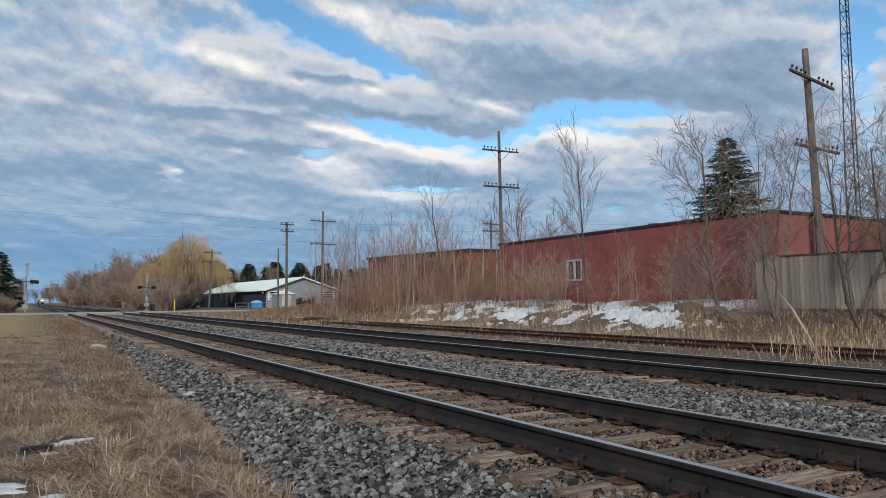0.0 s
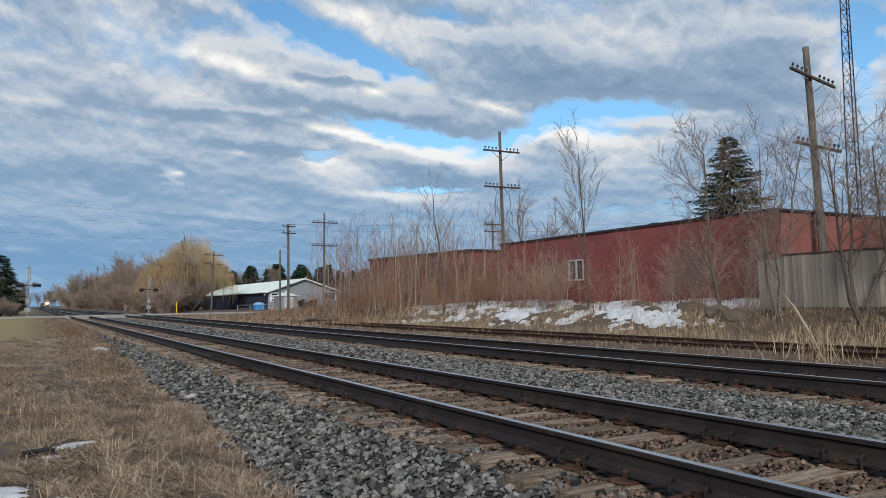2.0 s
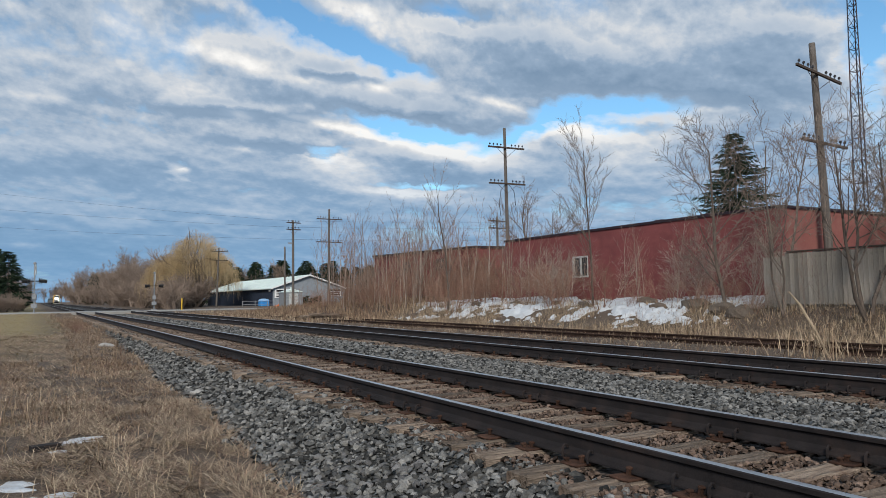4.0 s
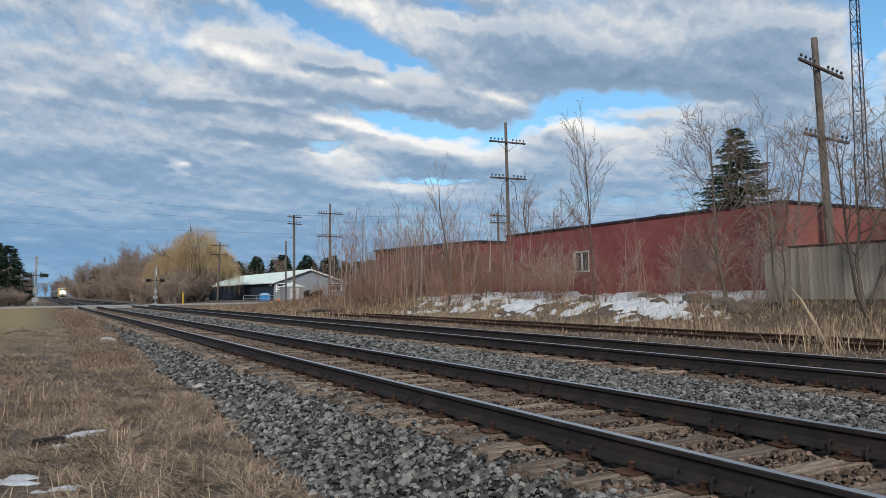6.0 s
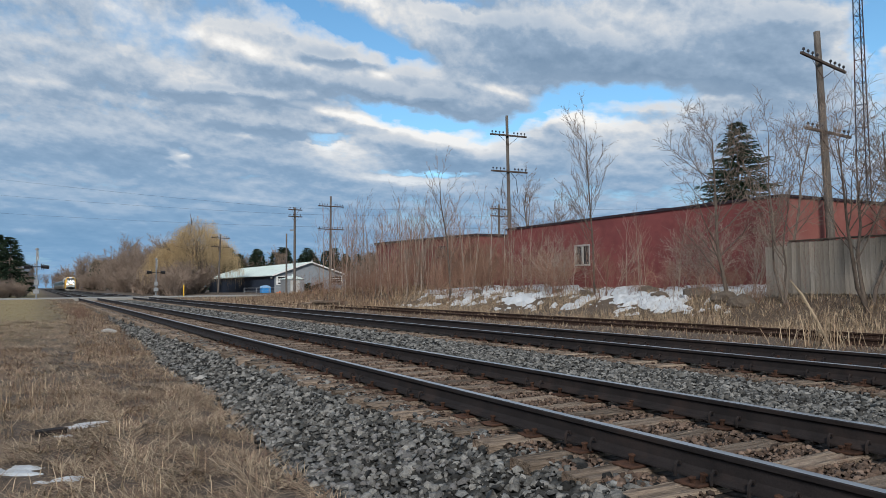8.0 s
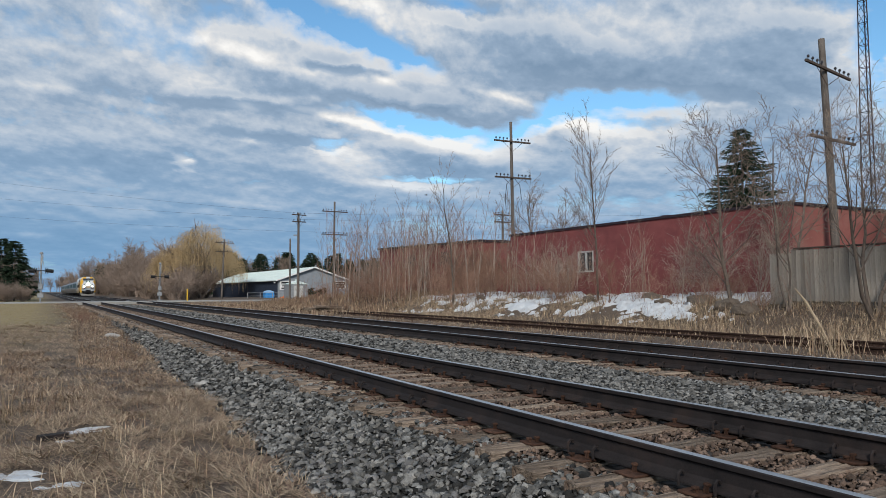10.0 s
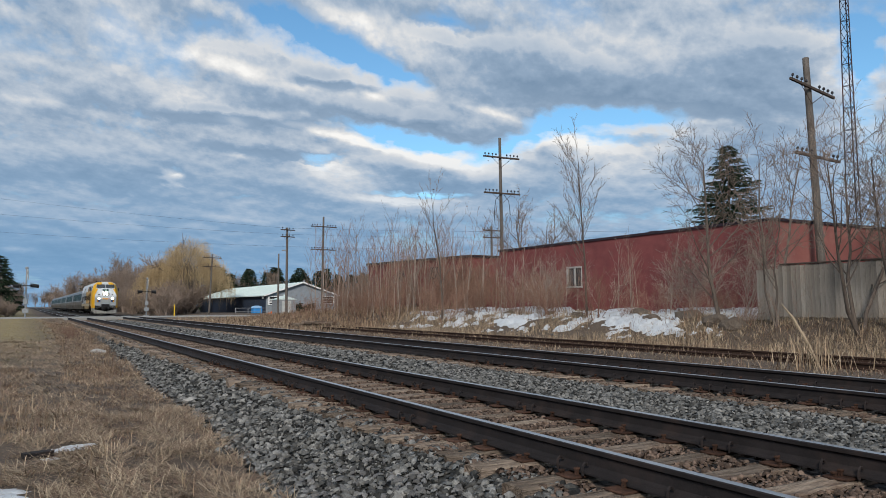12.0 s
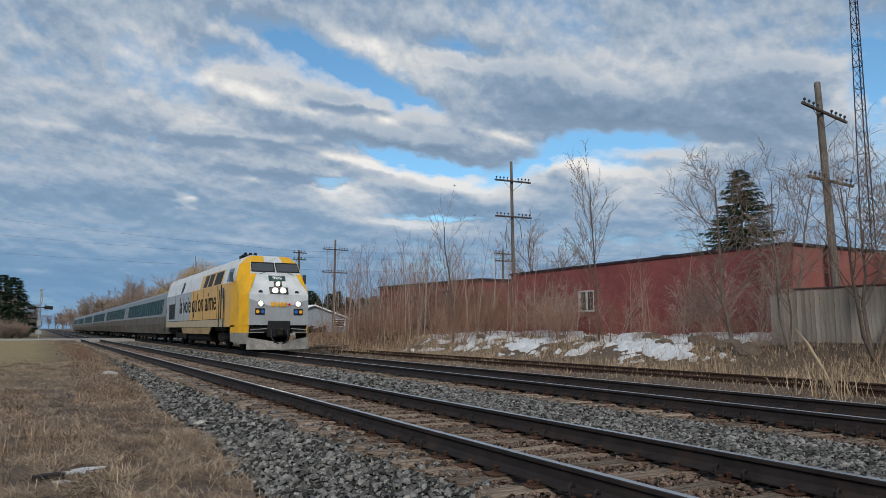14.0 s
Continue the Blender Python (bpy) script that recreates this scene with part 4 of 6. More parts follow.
grass_patch("dry_grass", "brown litter and weeds at the fence foot", _rng, spots_where(_rng, 16.6, 20.0, 7, 19, 9000, lambda x, y: True), (.06, .28), (.004, .008), (.75, .4), .4, [M_GRASS, M_STRAW, M_GRASS2])
grass_patch("dry_grass", "brown weeds before the far thicket", _rng, spots_where(_rng, 16.5, 25, 38, 70, 12000, lambda x, y: y < 58 or x < 21), (.2, .6), (.010, .018), (.22, .2), .4, [M_GRASS, M_GRASS2])
grass_patch("dry_grass", "straw grass clump with bent stalks by the siding", _rng, _rng.normal((14.0, 9.2, -.15), (.3, .4, .0), (90, 3)), (.35, 1.1), (.006, .011), (.3, .22), .35, [M_STRAW, M_GRASS])


# ---- snow ----
def snow_sheet(name, label, x0, x1, y0, y1, step, cover, lift):
    xs, ys = np.arange(x0, x1, step), np.arange(y0, y1, step)
    n = len(xs)
    deep = np.array([[cover(x, y) for x in xs] for y in ys])
    verts = [(x, y, ground_z(x, y) - .03 + max(min(deep[j, i], 1.0), -.2) * lift) for j, y in enumerate(ys) for i, x in enumerate(xs)]
    faces = [(j * n + i, j * n + i + 1, (j + 1) * n + i + 1, (j + 1) * n + i) for j in range(len(ys) - 1) for i in range(n - 1) if max(deep[j, i], deep[j, i + 1], deep[j + 1, i], deep[j + 1, i + 1]) > 0]
    ob = new(name, raw_mesh(name, verts, faces, M_SNOW, True))
    return tagged(ob, label, "snow", kind="stuff")


def bank_cover(x, y):
    c = .66 - abs(x - 20.9) / 4.0 - .4 * smooth(33, 40, y) - .5 * smooth(15.6, 14.8, y)
    c += .22 * smooth(21.0, 23.2, x) - .15
    return c * 1.5 + 1.4 * noise.noise((x * .8, y * .45, 1.7)) + 1.1 * noise.noise((x * 1.7, y * 1.3, 6.3)) + 1.1 * noise.noise((x * 3.4, y * 2.8, 4.1)) + .7 * noise.noise((x * 7.5, y * 6.0, 2.2))


snow_sheet("snow_patch", "melting snow lying in patches on the bank", 17.8, 24.0, 14.8, 40, .10, bank_cover, .20)
for _a, _b, _c, _d in VERGE_SNOW:
    snow_sheet("snow_patch", "last thin patch of snow on the grass verge", _a - _c * 1.3, _a + _c * 1.3, _b - _d * 1.3, _b + _d * 1.3, .022,
               lambda x, y: 1 - ((x - _a) / _c) ** 2 - ((y - _b) / _d) ** 2 + 1.3 * noise.noise((x * 5, y * 9, 1)) + .5 * noise.noise((x * 16, y * 22, 1)), .045)


def boulder(at, size, seed, label, mat):
    rng = np.random.default_rng(seed)
    bm = bmesh.new()
    bmesh.ops.create_icosphere(bm, subdivisions=2, radius=1.0)
    for v in bm.verts:
        k = 1 + .35 * noise.noise(v.co * 1.3 + Vector((seed, 0, 0)))
        v.co = Vector((v.co.x * size[0], v.co.y * size[1], v.co.z * size[2])) * k
    ob = part("boulder", bm, mat, None)
    ob.location = at
    return tagged(ob, label, "rock", group="rocks on the bank")


M_ROCK = surface("brown_grey_rock", (0.085, 0.065, 0.05), (0.19, 0.155, 0.125), 0.9, scale=3, fine=25, bump=0.8, depth=.04)
M_PALEROCK = surface("pale_stone", (0.28, 0.265, 0.245), (0.40, 0.385, 0.36), 0.85, scale=6, fine=50, bump=0.5)
for _k, (_x, _y, _s) in enumerate([(19.4, 16.0, .5), (19.2, 15.2, .46), (19.9, 17.6, .55), (19.6, 19.0, .36), (20.6, 20.6, .5), (19.8, 23.4, .3), (20.2, 25.6, .34), (20.5, 29.2, .4), (19.9, 32.0, .34)]):
    boulder((_x, _y, ground_z(_x, _y) + .05), (_s * .85, _s, _s * .55), _k, "brown-grey rock half sunk in the snowy bank", M_ROCK)
boulder((1.98, 25.2, ground_z(1.98, 25.2) + .03), (.24, .15, .10), 21, "pale loose stone at the ballast edge", M_PALEROCK)
boulder((2.32, 12.3, ground_z(2.32, 12.3) + .03), (.12, .09, .05), 22, "pale flat stone on the ballast shoulder", M_PALEROCK)
_pl = tagged(part("plank", boxed(-.14, .14, -.06, .06, 0, .06, .008), M_RAIL), "short dark rotten plank lying in the grass", "plank")
_pl.location, _pl.rotation_euler = (.13, 8.62, ground_z(.13, 8.62) + .005), (0, 0, .25)

# ---- trees and brush ----
def perp(d, rnd):
    a = d.cross(Vector((rnd.uniform(-1, 1), rnd.uniform(-1, 1), rnd.uniform(-1, 1))))
    return a.normalized() if a.length > 1e-4 else Vector((1, 0, 0))


class Wood:
    """Collects tapered tubes; limbs and twigs apart."""

    def __init__(self, seed):
        self.rnd = random.Random(seed)
        self.limbs, self.twigs = ([], []), ([], [])

    def tube(self, store, pts, r0, r1, n):
        vs, fs = store
        base = len(vs)
        k = len(pts)
        for i, p in enumerate(pts):
            d = (pts[min(i + 1, k - 1)] - pts[max(i - 1, 0)]).normalized()
            a = d.cross(Vector((.3, .9, .2))).normalized()
            b = d.cross(a)
            r = r0 + (r1 - r0) * i / (k - 1)
            for q in range(n):
                t = q * math.tau / n
                vs.append(p + (a * math.cos(t) + b * math.sin(t)) * r)
        for i in range(k - 1):
            for q in range(n):
                fs.append((base + i * n + q, base + i * n + (q + 1) % n, base + (i + 1) * n + (q + 1) % n, base + (i + 1) * n + q))

    def branch(self, p, d, length, r, level, cfg):
        rnd = self.rnd
        n = max(2, min(6, int(length / cfg["seg"])))
        pts = [p.copy()]
        dirs = [d]
        for i in range(n):
            d = (d + perp(d, rnd) * rnd.uniform(0, cfg["wander"]) + Vector((0, 0, cfg["up"][min(level, len(cfg["up"]) - 1)]))).normalized()
            pts.append(pts[-1] + d * (length / n))
            dirs.append(d)
        limb = level <= cfg["limb_levels"]
        self.tube(self.limbs if limb else self.twigs, pts, r, r * (.35 if level else .25), 7 if level == 0 else (5 if limb else 3))
        if level >= cfg["levels"]:
            return
        kids = cfg["kids"][level]
        for k in range(kids):
            f = cfg["from"][min(level, len(cfg["from"]) - 1)]
            t = f + (1 - f) * (k + rnd.random()) / kids
            i = min(int(t * n), n - 1)
            q = pts[i].lerp(pts[i + 1], t * n - i)
            ang = radians(rnd.uniform(*cfg["angle"]))
            axis = perp(dirs[i + 1], rnd)
            nd = (dirs[i + 1] * math.cos(ang) + axis * math.sin(ang)).normalized()
            self.branch(q, nd, length * rnd.uniform(*cfg["short"]) * (1 - .45 * t * cfg["cone"]), max(r * (1 - .7 * t) * cfg.get("thin", .6), cfg["rmin"]), level + 1, cfg)

    def meshes(self, name, bark, twig):
        return (raw_mesh("trunk", *self.limbs, bark, True), raw_mesh("crown", *self.twigs, twig))


TREE = dict(seg=.5, wander=.15, up=(.02, .10, .08, .06), levels=3, limb_levels=1, kids=(13, 8, 6), angle=(28, 62), short=(.42, .62), cone=.8, rmin=.006)
TREE["from"] = (.28, .25, .2)
SAPLING = dict(seg=.35, wander=.14, up=(.05, .14, .10), levels=2, limb_levels=0, kids=(13, 4), angle=(22, 48), short=(.28, .48), cone=.9, rmin=.004)
SAPLING["from"] = (.22, .3)
SHRUB = dict(seg=.3, wander=.3, up=(.05, .08, .05), levels=2, limb_levels=-1, kids=(7, 5), angle=(20, 60), short=(.35, .6), cone=.5, rmin=.004)
SHRUB["from"] = (.25, .2)
FARTREE = dict(seg=1.2, wander=.16, up=(.04, .14, .10, .06), levels=3, limb_levels=0, kids=(13, 7, 5), angle=(22, 50), short=(.4, .62), cone=.6, rmin=.03)
FARTREE["from"] = (.22, .25, .2)


def bare_tree(seed, height, r, cfg, lean=(0, 0), stems=1, spread=.25):
    w = Wood(seed)
    for k in range(stems):
        a = w.rnd.uniform(0, math.tau)
        s = spread if stems > 1 else 0
        d = Vector((lean[0] + s * math.cos(a), lean[1] + s * math.sin(a), 1)).normalized()
        w.branch(Vector((s * .5 * math.cos(a), s * .5 * math.sin(a), -.15)), d, height * w.rnd.uniform(.8, 1.0) if stems > 1 else height, r, 0, cfg)
    return w


def plant(name, w, at, label, category, group, bark, twig, rz=0.0):
    t = thing(name, label, category, group, at=at, rz=rz)
    a, b = w.meshes(name, bark, twig)
    if len(a.vertices):
        part("trunk", a, None, t)
    if len(b.vertices):
        part("crown", b, None, t, "fine bare twigs")
    return t


def on_ground(x, y):
    return (x, y, ground_z(x, y))


FAN = dict(seg=.45, wander=.20, up=(.03, .10, .10, .08), levels=3, limb_levels=1, kids=(17, 11, 8), angle=(26, 60), short=(.32, .52), cone=.6, rmin=.0065, thin=.45)
FAN["from"] = (.30, .22, .2)
GNARLED = FAN | {"wander": .34, "up": (.07, .16, .10, .06), "kids": (11, 7, 5), "angle": (26, 62), "short": (.34, .58), "rmin": .0065}
BANK_TREES = (   # seed, height, radius, habit, lean, stems, spread, place, words
    (5, 5.0, .060, GNARLED, (-.10, .10), 3, .34, (19.0, 11.2), "many-stemmed leafless tree standing at the wooden fence"),
    (8, 4.7, .050, GNARLED, (.02, -.16), 3, .30, (19.2, 10.2), "leafless tree with crooked stems at the wooden fence"),
    (61, 4.0, .040, GNARLED | {"kids": (8, 6, 5)}, (-.05, .10), 2, .20, (19.3, 13.7), "crooked leafless tree against the fence's end board"),
    (16, 5.5, .072, FAN | {"from": (.12, .22, .2), "kids": (18, 10, 8), "angle": (30, 62)}, (-.14, .20), 1, 0, (20.0, 16.4), "leafless tree with leaning trunk on the snowy bank"),
    (23, 6.2, .058, FAN | {"kids": (12, 8, 6)}, (.02, .0), 2, .16, (21.6, 15.5), "tall leafless tree beside the red building's corner"),
    (31, 6.6, .052, FAN | {"kids": (24, 9, 5), "angle": (22, 44), "short": (.28, .46), "wander": .10, "cone": .8, "thin": .34, "rmin": .006}, (-.03, .02), 1, 0, (20.0, 23.0), "slender pale leafless young tree before the red building"),
    (37, 6.4, .060, FAN | {"kids": (16, 7, 4), "angle": (20, 42), "short": (.26, .42), "rmin": .007, "cone": .8, "thin": .36}, (.0, .02), 1, 0, (19.0, 33.3), "slender leafless young tree in the thicket"),
)
for _seed, _h, _r, _cfg, _lean, _n, _sp, _at, _words in BANK_TREES:
    plant("bare_tree", bare_tree(_seed, _h, _r, _cfg, _lean, _n, _sp), on_ground(*_at), _words, "tree", "leafless trees on the bank", M_BARK, M_TWIG)
plant("bare_tree", bare_tree(44, 7.0, .12, TREE | {"rmin": .012}, (0, 0), 2, .2), (31.0, 41.5, .9), "leafless tree behind the red buildings", "tree", "leafless trees on the bank", M_BARK, M_TWIG)
plant("bare_tree", bare_tree(47, 6.0, .10, FAN | {"rmin": .009, "kids": (12, 8, 6)}, (.0, .0), 2, .12), (30.5, 15.2, .9), "tall leafless tree behind the fence", "tree", "leafless trees on the bank", M_BARK, M_TWIG)
plant("bare_tree", bare_tree(49, 5.5, .10, FAN | {"rmin": .009, "kids": (12, 8, 6)}, (.0, .0), 2, .12), (27.5, 14.6, .9), "leafless tree between fence and mast", "tree", "leafless trees on the bank", M_BARK, M_TWIG)

_kinds = []
for _k in range(7):
    _w = bare_tree(100 + _k, 4.6, .028, SAPLING | {"rmin": .006}, (0, 0), 1)
    _kinds.append(plant("sapling", _w, (20, 40 + _k, 0), "thin leafless sapling in the line-side thicket", "sapling", "saplings along the bank", M_PALEBARK, M_TWIG if _k % 2 else M_TWIG_RED))
_rnd = random.Random(77)
for _k, _t in enumerate(_kinds):
    _x, _y = _rnd.uniform(18, 23), 30 + _k * 4.3
    _t.matrix_basis = Matrix.LocRotScale(Vector(on_ground(_x, _y)), Euler((0, 0, _k)), None)


def copies(kinds, count, x0, x1, y0, y1, s0, s1, rnd, avoid=None):
    for _ in range(count):
        x, y = rnd.uniform(x0, x1), rnd.uniform(y0, y1)
        if avoid and avoid(x, y):
            continue
        o = copy_thing(rnd.choice(kinds), Matrix.LocRotScale(Vector(on_ground(x, y)), Euler((rnd.uniform(-.06, .06), rnd.uniform(-.06, .06), rnd.uniform(0, 6.28))), None))
        o.scale = [rnd.uniform(s0, s1)] * 3


copies(_kinds, 46, 18.6, 23.4, 30, 44, .5, 1.15, _rnd)
copies(_kinds, 66, 18.8, 25.4, 42, 56, .6, 1.45, _rnd)
copies(_kinds, 8, 24.5, 29.0, 62, 71, .4, .7, _rnd)
copies(_kinds, 16, 19.0, 23.0, 19, 30, .4, .8, _rnd)
copies(_kinds, 5, 18.6, 19.8, 8, 16, .3, .55, _rnd)
_shrubs = []
for _k in range(5):
    _w = bare_tree(200 + _k, 1.9, .012, SHRUB, (0, 0), 12, .45)
    _shrubs.append(plant("shrub", _w, on_ground(19.5 + .4 * _k, 22 + 3 * _k), "leafless reddish-brown bush on the bank", "bush", "bushes along the bank", M_TWIG_RED, M_TWIG_RED))
copies(_shrubs, 18, 18.4, 23.6, 29, 44, .5, 1.2, _rnd)
copies(_shrubs, 12, 19.2, 23.0, 13.5, 28, .4, 1.0, _rnd)
copies(_shrubs, 24, 18.4, 25.5, 42, 58, .7, 1.5, _rnd)
copies(_shrubs, 8, 23.9, 25.3, 38.4, 41.0, 1.3, 1.9, random.Random(52))
copies(_shrubs, 3, 1.45, 1.95, 34.5, 37, .22, .34, random.Random(3))
# pale many-twigged bushes before the red wall
_pale = []
for _k in range(4):
    _w = bare_tree(240 + _k, 2.7, .013, SHRUB | {"kids": (10, 6), "rmin": .0055, "wander": .22}, (0, 0), 4, .5)
    _pale.append(plant("shrub", _w, on_ground(21.0 + .4 * _k, (16.6, 18.2, 26.0, 28.4)[_k]), "pale grey-brown leafless bush before the red wall", "bush", "bushes along the bank", M_PALEBARK, M_PALEBARK))
_rnd2 = random.Random(91)
copies(_pale, 15, 20.2, 23.3, 15.8, 30, .4, .95, _rnd2, lambda x, y: 20.2 < y < 24.6)
copies(_pale, 3, 18.7, 19.7, 8, 15, .35, .5, _rnd2)


def willow():
    """Rounded weeping crown: spreading limbs, then curtains of thin twigs that hang from an uneven dome."""
    w = Wood(301)
    rnd = w.rnd
    t = thing("willow_tree", "large weeping willow with bare golden-yellow twigs", "tree", at=(21.5, 115, 0))
    cfg = dict(FARTREE, levels=2, limb_levels=2, kids=(9, 7), angle=(22, 58), short=(.34, .52), cone=.2, rmin=.035, wander=.22)
    cfg["from"] = (.2, .25)
    for a, out, length in ((.2, .12, 8.6), (1.3, .55, 7.4), (2.6, .75, 6.6), (3.7, .55, 7.3), (4.9, .45, 7.6), (5.8, .75, 6.4)):
        w.branch(Vector((.3 * math.cos(a), .3 * math.sin(a), -.2)), Vector((out * math.cos(a), out * math.sin(a), 1)).normalized(), length, .27, 0, cfg)
    lobes = ((0.0, 0.0, 5.2, 5.3, 6.3, 4200), (-4.6, .6, 3.6, 3.6, 4.4, 1500), (3.6, -.8, 3.6, 2.9, 4.6, 900))
    for cx, cy, cz, rx, rz, count in lobes:
        for _ in range(count):
            a, h = rnd.uniform(0, math.tau), rnd.random() ** .8
            flat = math.sqrt(1 - h * h)
            way = Vector((flat * math.cos(a), flat * math.sin(a), h))
            k = rnd.uniform(.45, 1.0) ** .6 * (1 + .22 * noise.noise(way * 2.3 + Vector((cx, 0, 4))))
            p = Vector((cx + way.x * rx * k, cy + way.y * rx * k, cz + way.z * rz * k))
            inner = p - Vector((way.x, way.y, .35)) * rnd.uniform(.5, 1.3)
            drop = rnd.uniform(.5, 2.6) * (1.25 - .8 * h)
            out = Vector((way.x, way.y, 0)) * .25 + Vector((rnd.uniform(-.3, .3), rnd.uniform(-.3, .3), 0))
            w.tube(w.twigs, [inner, p, p + out + Vector((0, 0, -.25 * drop)), p + out * 1.2 + Vector((0, 0, -min(drop, p.z - .5)))], .015, .007, 3)
    a, b = w.meshes("willow", M_BARK, M_WILLOW)
    part("trunk", a, None, t)
    part("crown", b, None, t, "drooping golden twigs")


willow()


def conifer(name, at, height, width, seed, label, group, needle_size=.22, tiers=26):
    rnd = random.Random(seed)
    t = thing(name, label, "tree", group, at=at)
    part("trunk", rod((0, 0, -.2), (0, 0, height * .97), height * .016, 8, .015), M_BARK, t)
    vs, fs = [], []
    for k in range(tiers):
        f = k / tiers
        z = height * (.10 + .89 * f)
        reach = width / 2 * (1 - f) ** .85 * rnd.uniform(.8, 1.12) + .10
        for q in range(rnd.randint(6, 9)):
            a = rnd.uniform(0, math.tau)
            L = reach * rnd.uniform(.65, 1.1)
            sag = -.28 * L
            n = max(3, int(L / (needle_size * .8)))
            for i in range(1, n + 1):
                g = i / n
                c = Vector((math.cos(a) * L * g, math.sin(a) * L * g, z + sag * g + .22 * L * g * g))
                for _ in range(5):
                    d = Vector((math.cos(a + rnd.uniform(-1.1, 1.1)), math.sin(a + rnd.uniform(-1.1, 1.1)), rnd.uniform(-.75, .25))) * needle_size * rnd.uniform(.8, 1.9)
                    s = perp(d, rnd) * needle_size * rnd.uniform(.14, .3)
                    b = len(vs)
                    vs += [c - s, c + s, c + d]
                    fs.append((b, b + 1, b + 2))
    part("crown", raw_mesh("crown", vs, fs, M_NEEDLE), None, t, "dark green needle boughs")
    return t


conifer("spruce_tree", (44.5, 35.3, .9), 12.2, 10.4, 9, "tall dark green spruce behind the red building", "spruces", .24, 60)
_sp = conifer("spruce_tree", (-2.9, 101, 0), 7.6, 5.4, 10, "dark spruce near the level crossing", "spruces", .4, 22)
for _x, _y, _s in ((-8.2, 112, 1.2), (-4.6, 108, 1.1), (27.5, 300, 1.7), (40, 320, 1.7), (16.5, 260, 1.35)):
    _o = copy_thing(_sp, pose(_x, _y, 0, 0, 0, _x * 40))
    _o.scale = [_s] * 3

# far woods on both sides of the line
_far = []
for _k in range(5):
    _w = bare_tree(400 + _k, 9.0, .16, FARTREE, (0, 0), 2, .2)
    _far.append(plant("woodland_tree", _w, (17 + 2 * _k, 160 + 8 * _k, 0), "leafless brown tree in the far woods", "tree", "far woods", M_WOODS, M_WOODS))
_brush = []
for _k in range(4):
    _w = bare_tree(450 + _k, 4.2, .05, SHRUB | {"rmin": .025, "seg": .8, "kids": (9, 7)}, (0, 0), 16, .55)
    _brush.append(plant("woodland_brush", _w, (15.5 + 2 * _k, 130 + 6 * _k, 0), "dense leafless brush at the woodland edge", "bush", "far woods", M_WOODS, M_WOODS))
_rnd = random.Random(91)


def woods(kinds, n, x0, x1, y0, y1, s0, s1):
    for _ in range(n):
        x, y = _rnd.uniform(x0, x1), _rnd.uniform(y0, y1)
        if (29 < x < 45 and 98 < y < 156) or (x > .185 * y and y < 152 and x < 46):
            continue
        o = copy_thing(_rnd.choice(kinds), pose(x, y, 0, 0, 0, _rnd.uniform(0, 360)))
        o.scale = [_rnd.uniform(s0, s1)] * 3


woods(_far, 36, 17, 30, 118, 190, .65, 1.0)
woods(_far, 30, 17, 42, 190, 330, .9, 1.35)
woods(_far, 26, 15, 36, 330, 620, 1.0, 1.5)
woods(_far, 40, 38, 110, 156, 190, .75, 1.05)
woods(_far, 20, -16, -5, 112, 200, .55, .85)
woods(_far, 26, -24, -7, 200, 620, .6, 1.1)
woods(_far, 24, -30, 40, 800, 860, 1.2, 1.7)
woods(_brush, 50, 15.5, 28, 100, 200, .7, 1.2)
woods(_brush, 34, 15, 26, 200, 420, 1.0, 1.6)
woods(_brush, 24, -14, -4, 96, 180, .5, .9)
woods(_brush, 12, -6, -.9, 104, 150, .4, .6)
woods(_brush, 9, -6, -1.4, 90, 102, .32, .55)
woods(_far, 10, -5.5, -1.6, 103, 130, .4, .52)
woods(_brush, 26, -12, -5, 180, 420, .6, 1.0)
woods(_brush, 20, 44, 100, 142, 160, .7, 1.1)
for _k in range(46):
    _x = 38 + _k * 1.65 + _rnd.uniform(-1, 1)
    _o = copy_thing(_sp, pose(_x, 178 + _rnd.uniform(-6, 6), 0, 0, 0, _k * 50))
    _o.scale = [_rnd.uniform(1.15, 1.5)] * 3

# ---- fence, mast, signals, wires, small things ----
def fence():
    f = thing("wooden_fence", "grey weathered vertical-board fence with dark cap rail", "fence")
    rnd = random.Random(8)
    y = 14.80
    kinds = []
    for k in range(5):
        bm = bmesh.new()
        w = .142
        tip = [rnd.uniform(-.02, .012) for _ in range(3)]
        prism(bm, [(0, 0), (w, 0), (w, 1.56 + tip[0]), (w / 2, 1.57 + tip[1]), (0, 1.56 + tip[2])], "x", 0, .022)
        kinds.append(mesh_of(bm, "board", M_FENCE))
    while y > 3.2:
        b = part("board", rnd.choice(kinds), None, f)
        high = .10 if y < 14.2 else 0.0
        b.location = (20.0 + rnd.uniform(-.006, .006), y, .70 + high + rnd.uniform(-.015, .015))
        b.rotation_euler = (rnd.uniform(-.008, .008), 0, 0)
        y -= .15
    for z in (1.02, 1.95):
        part("rail", boxed(20.03, 20.075, 3.2, 14.9, z, z + .09), M_FENCE, f)
    for k in range(6):
        part("post", boxed(20.08, 20.18, 14.8 - 2.35 * k, 14.9 - 2.35 * k, .4, 2.26), M_FENCE, f)
    part("cap_rail", boxed(19.96, 20.10, 3.2, 14.1, 2.375, 2.42, .006), M_POLE_DARK, f, "dark cap board")


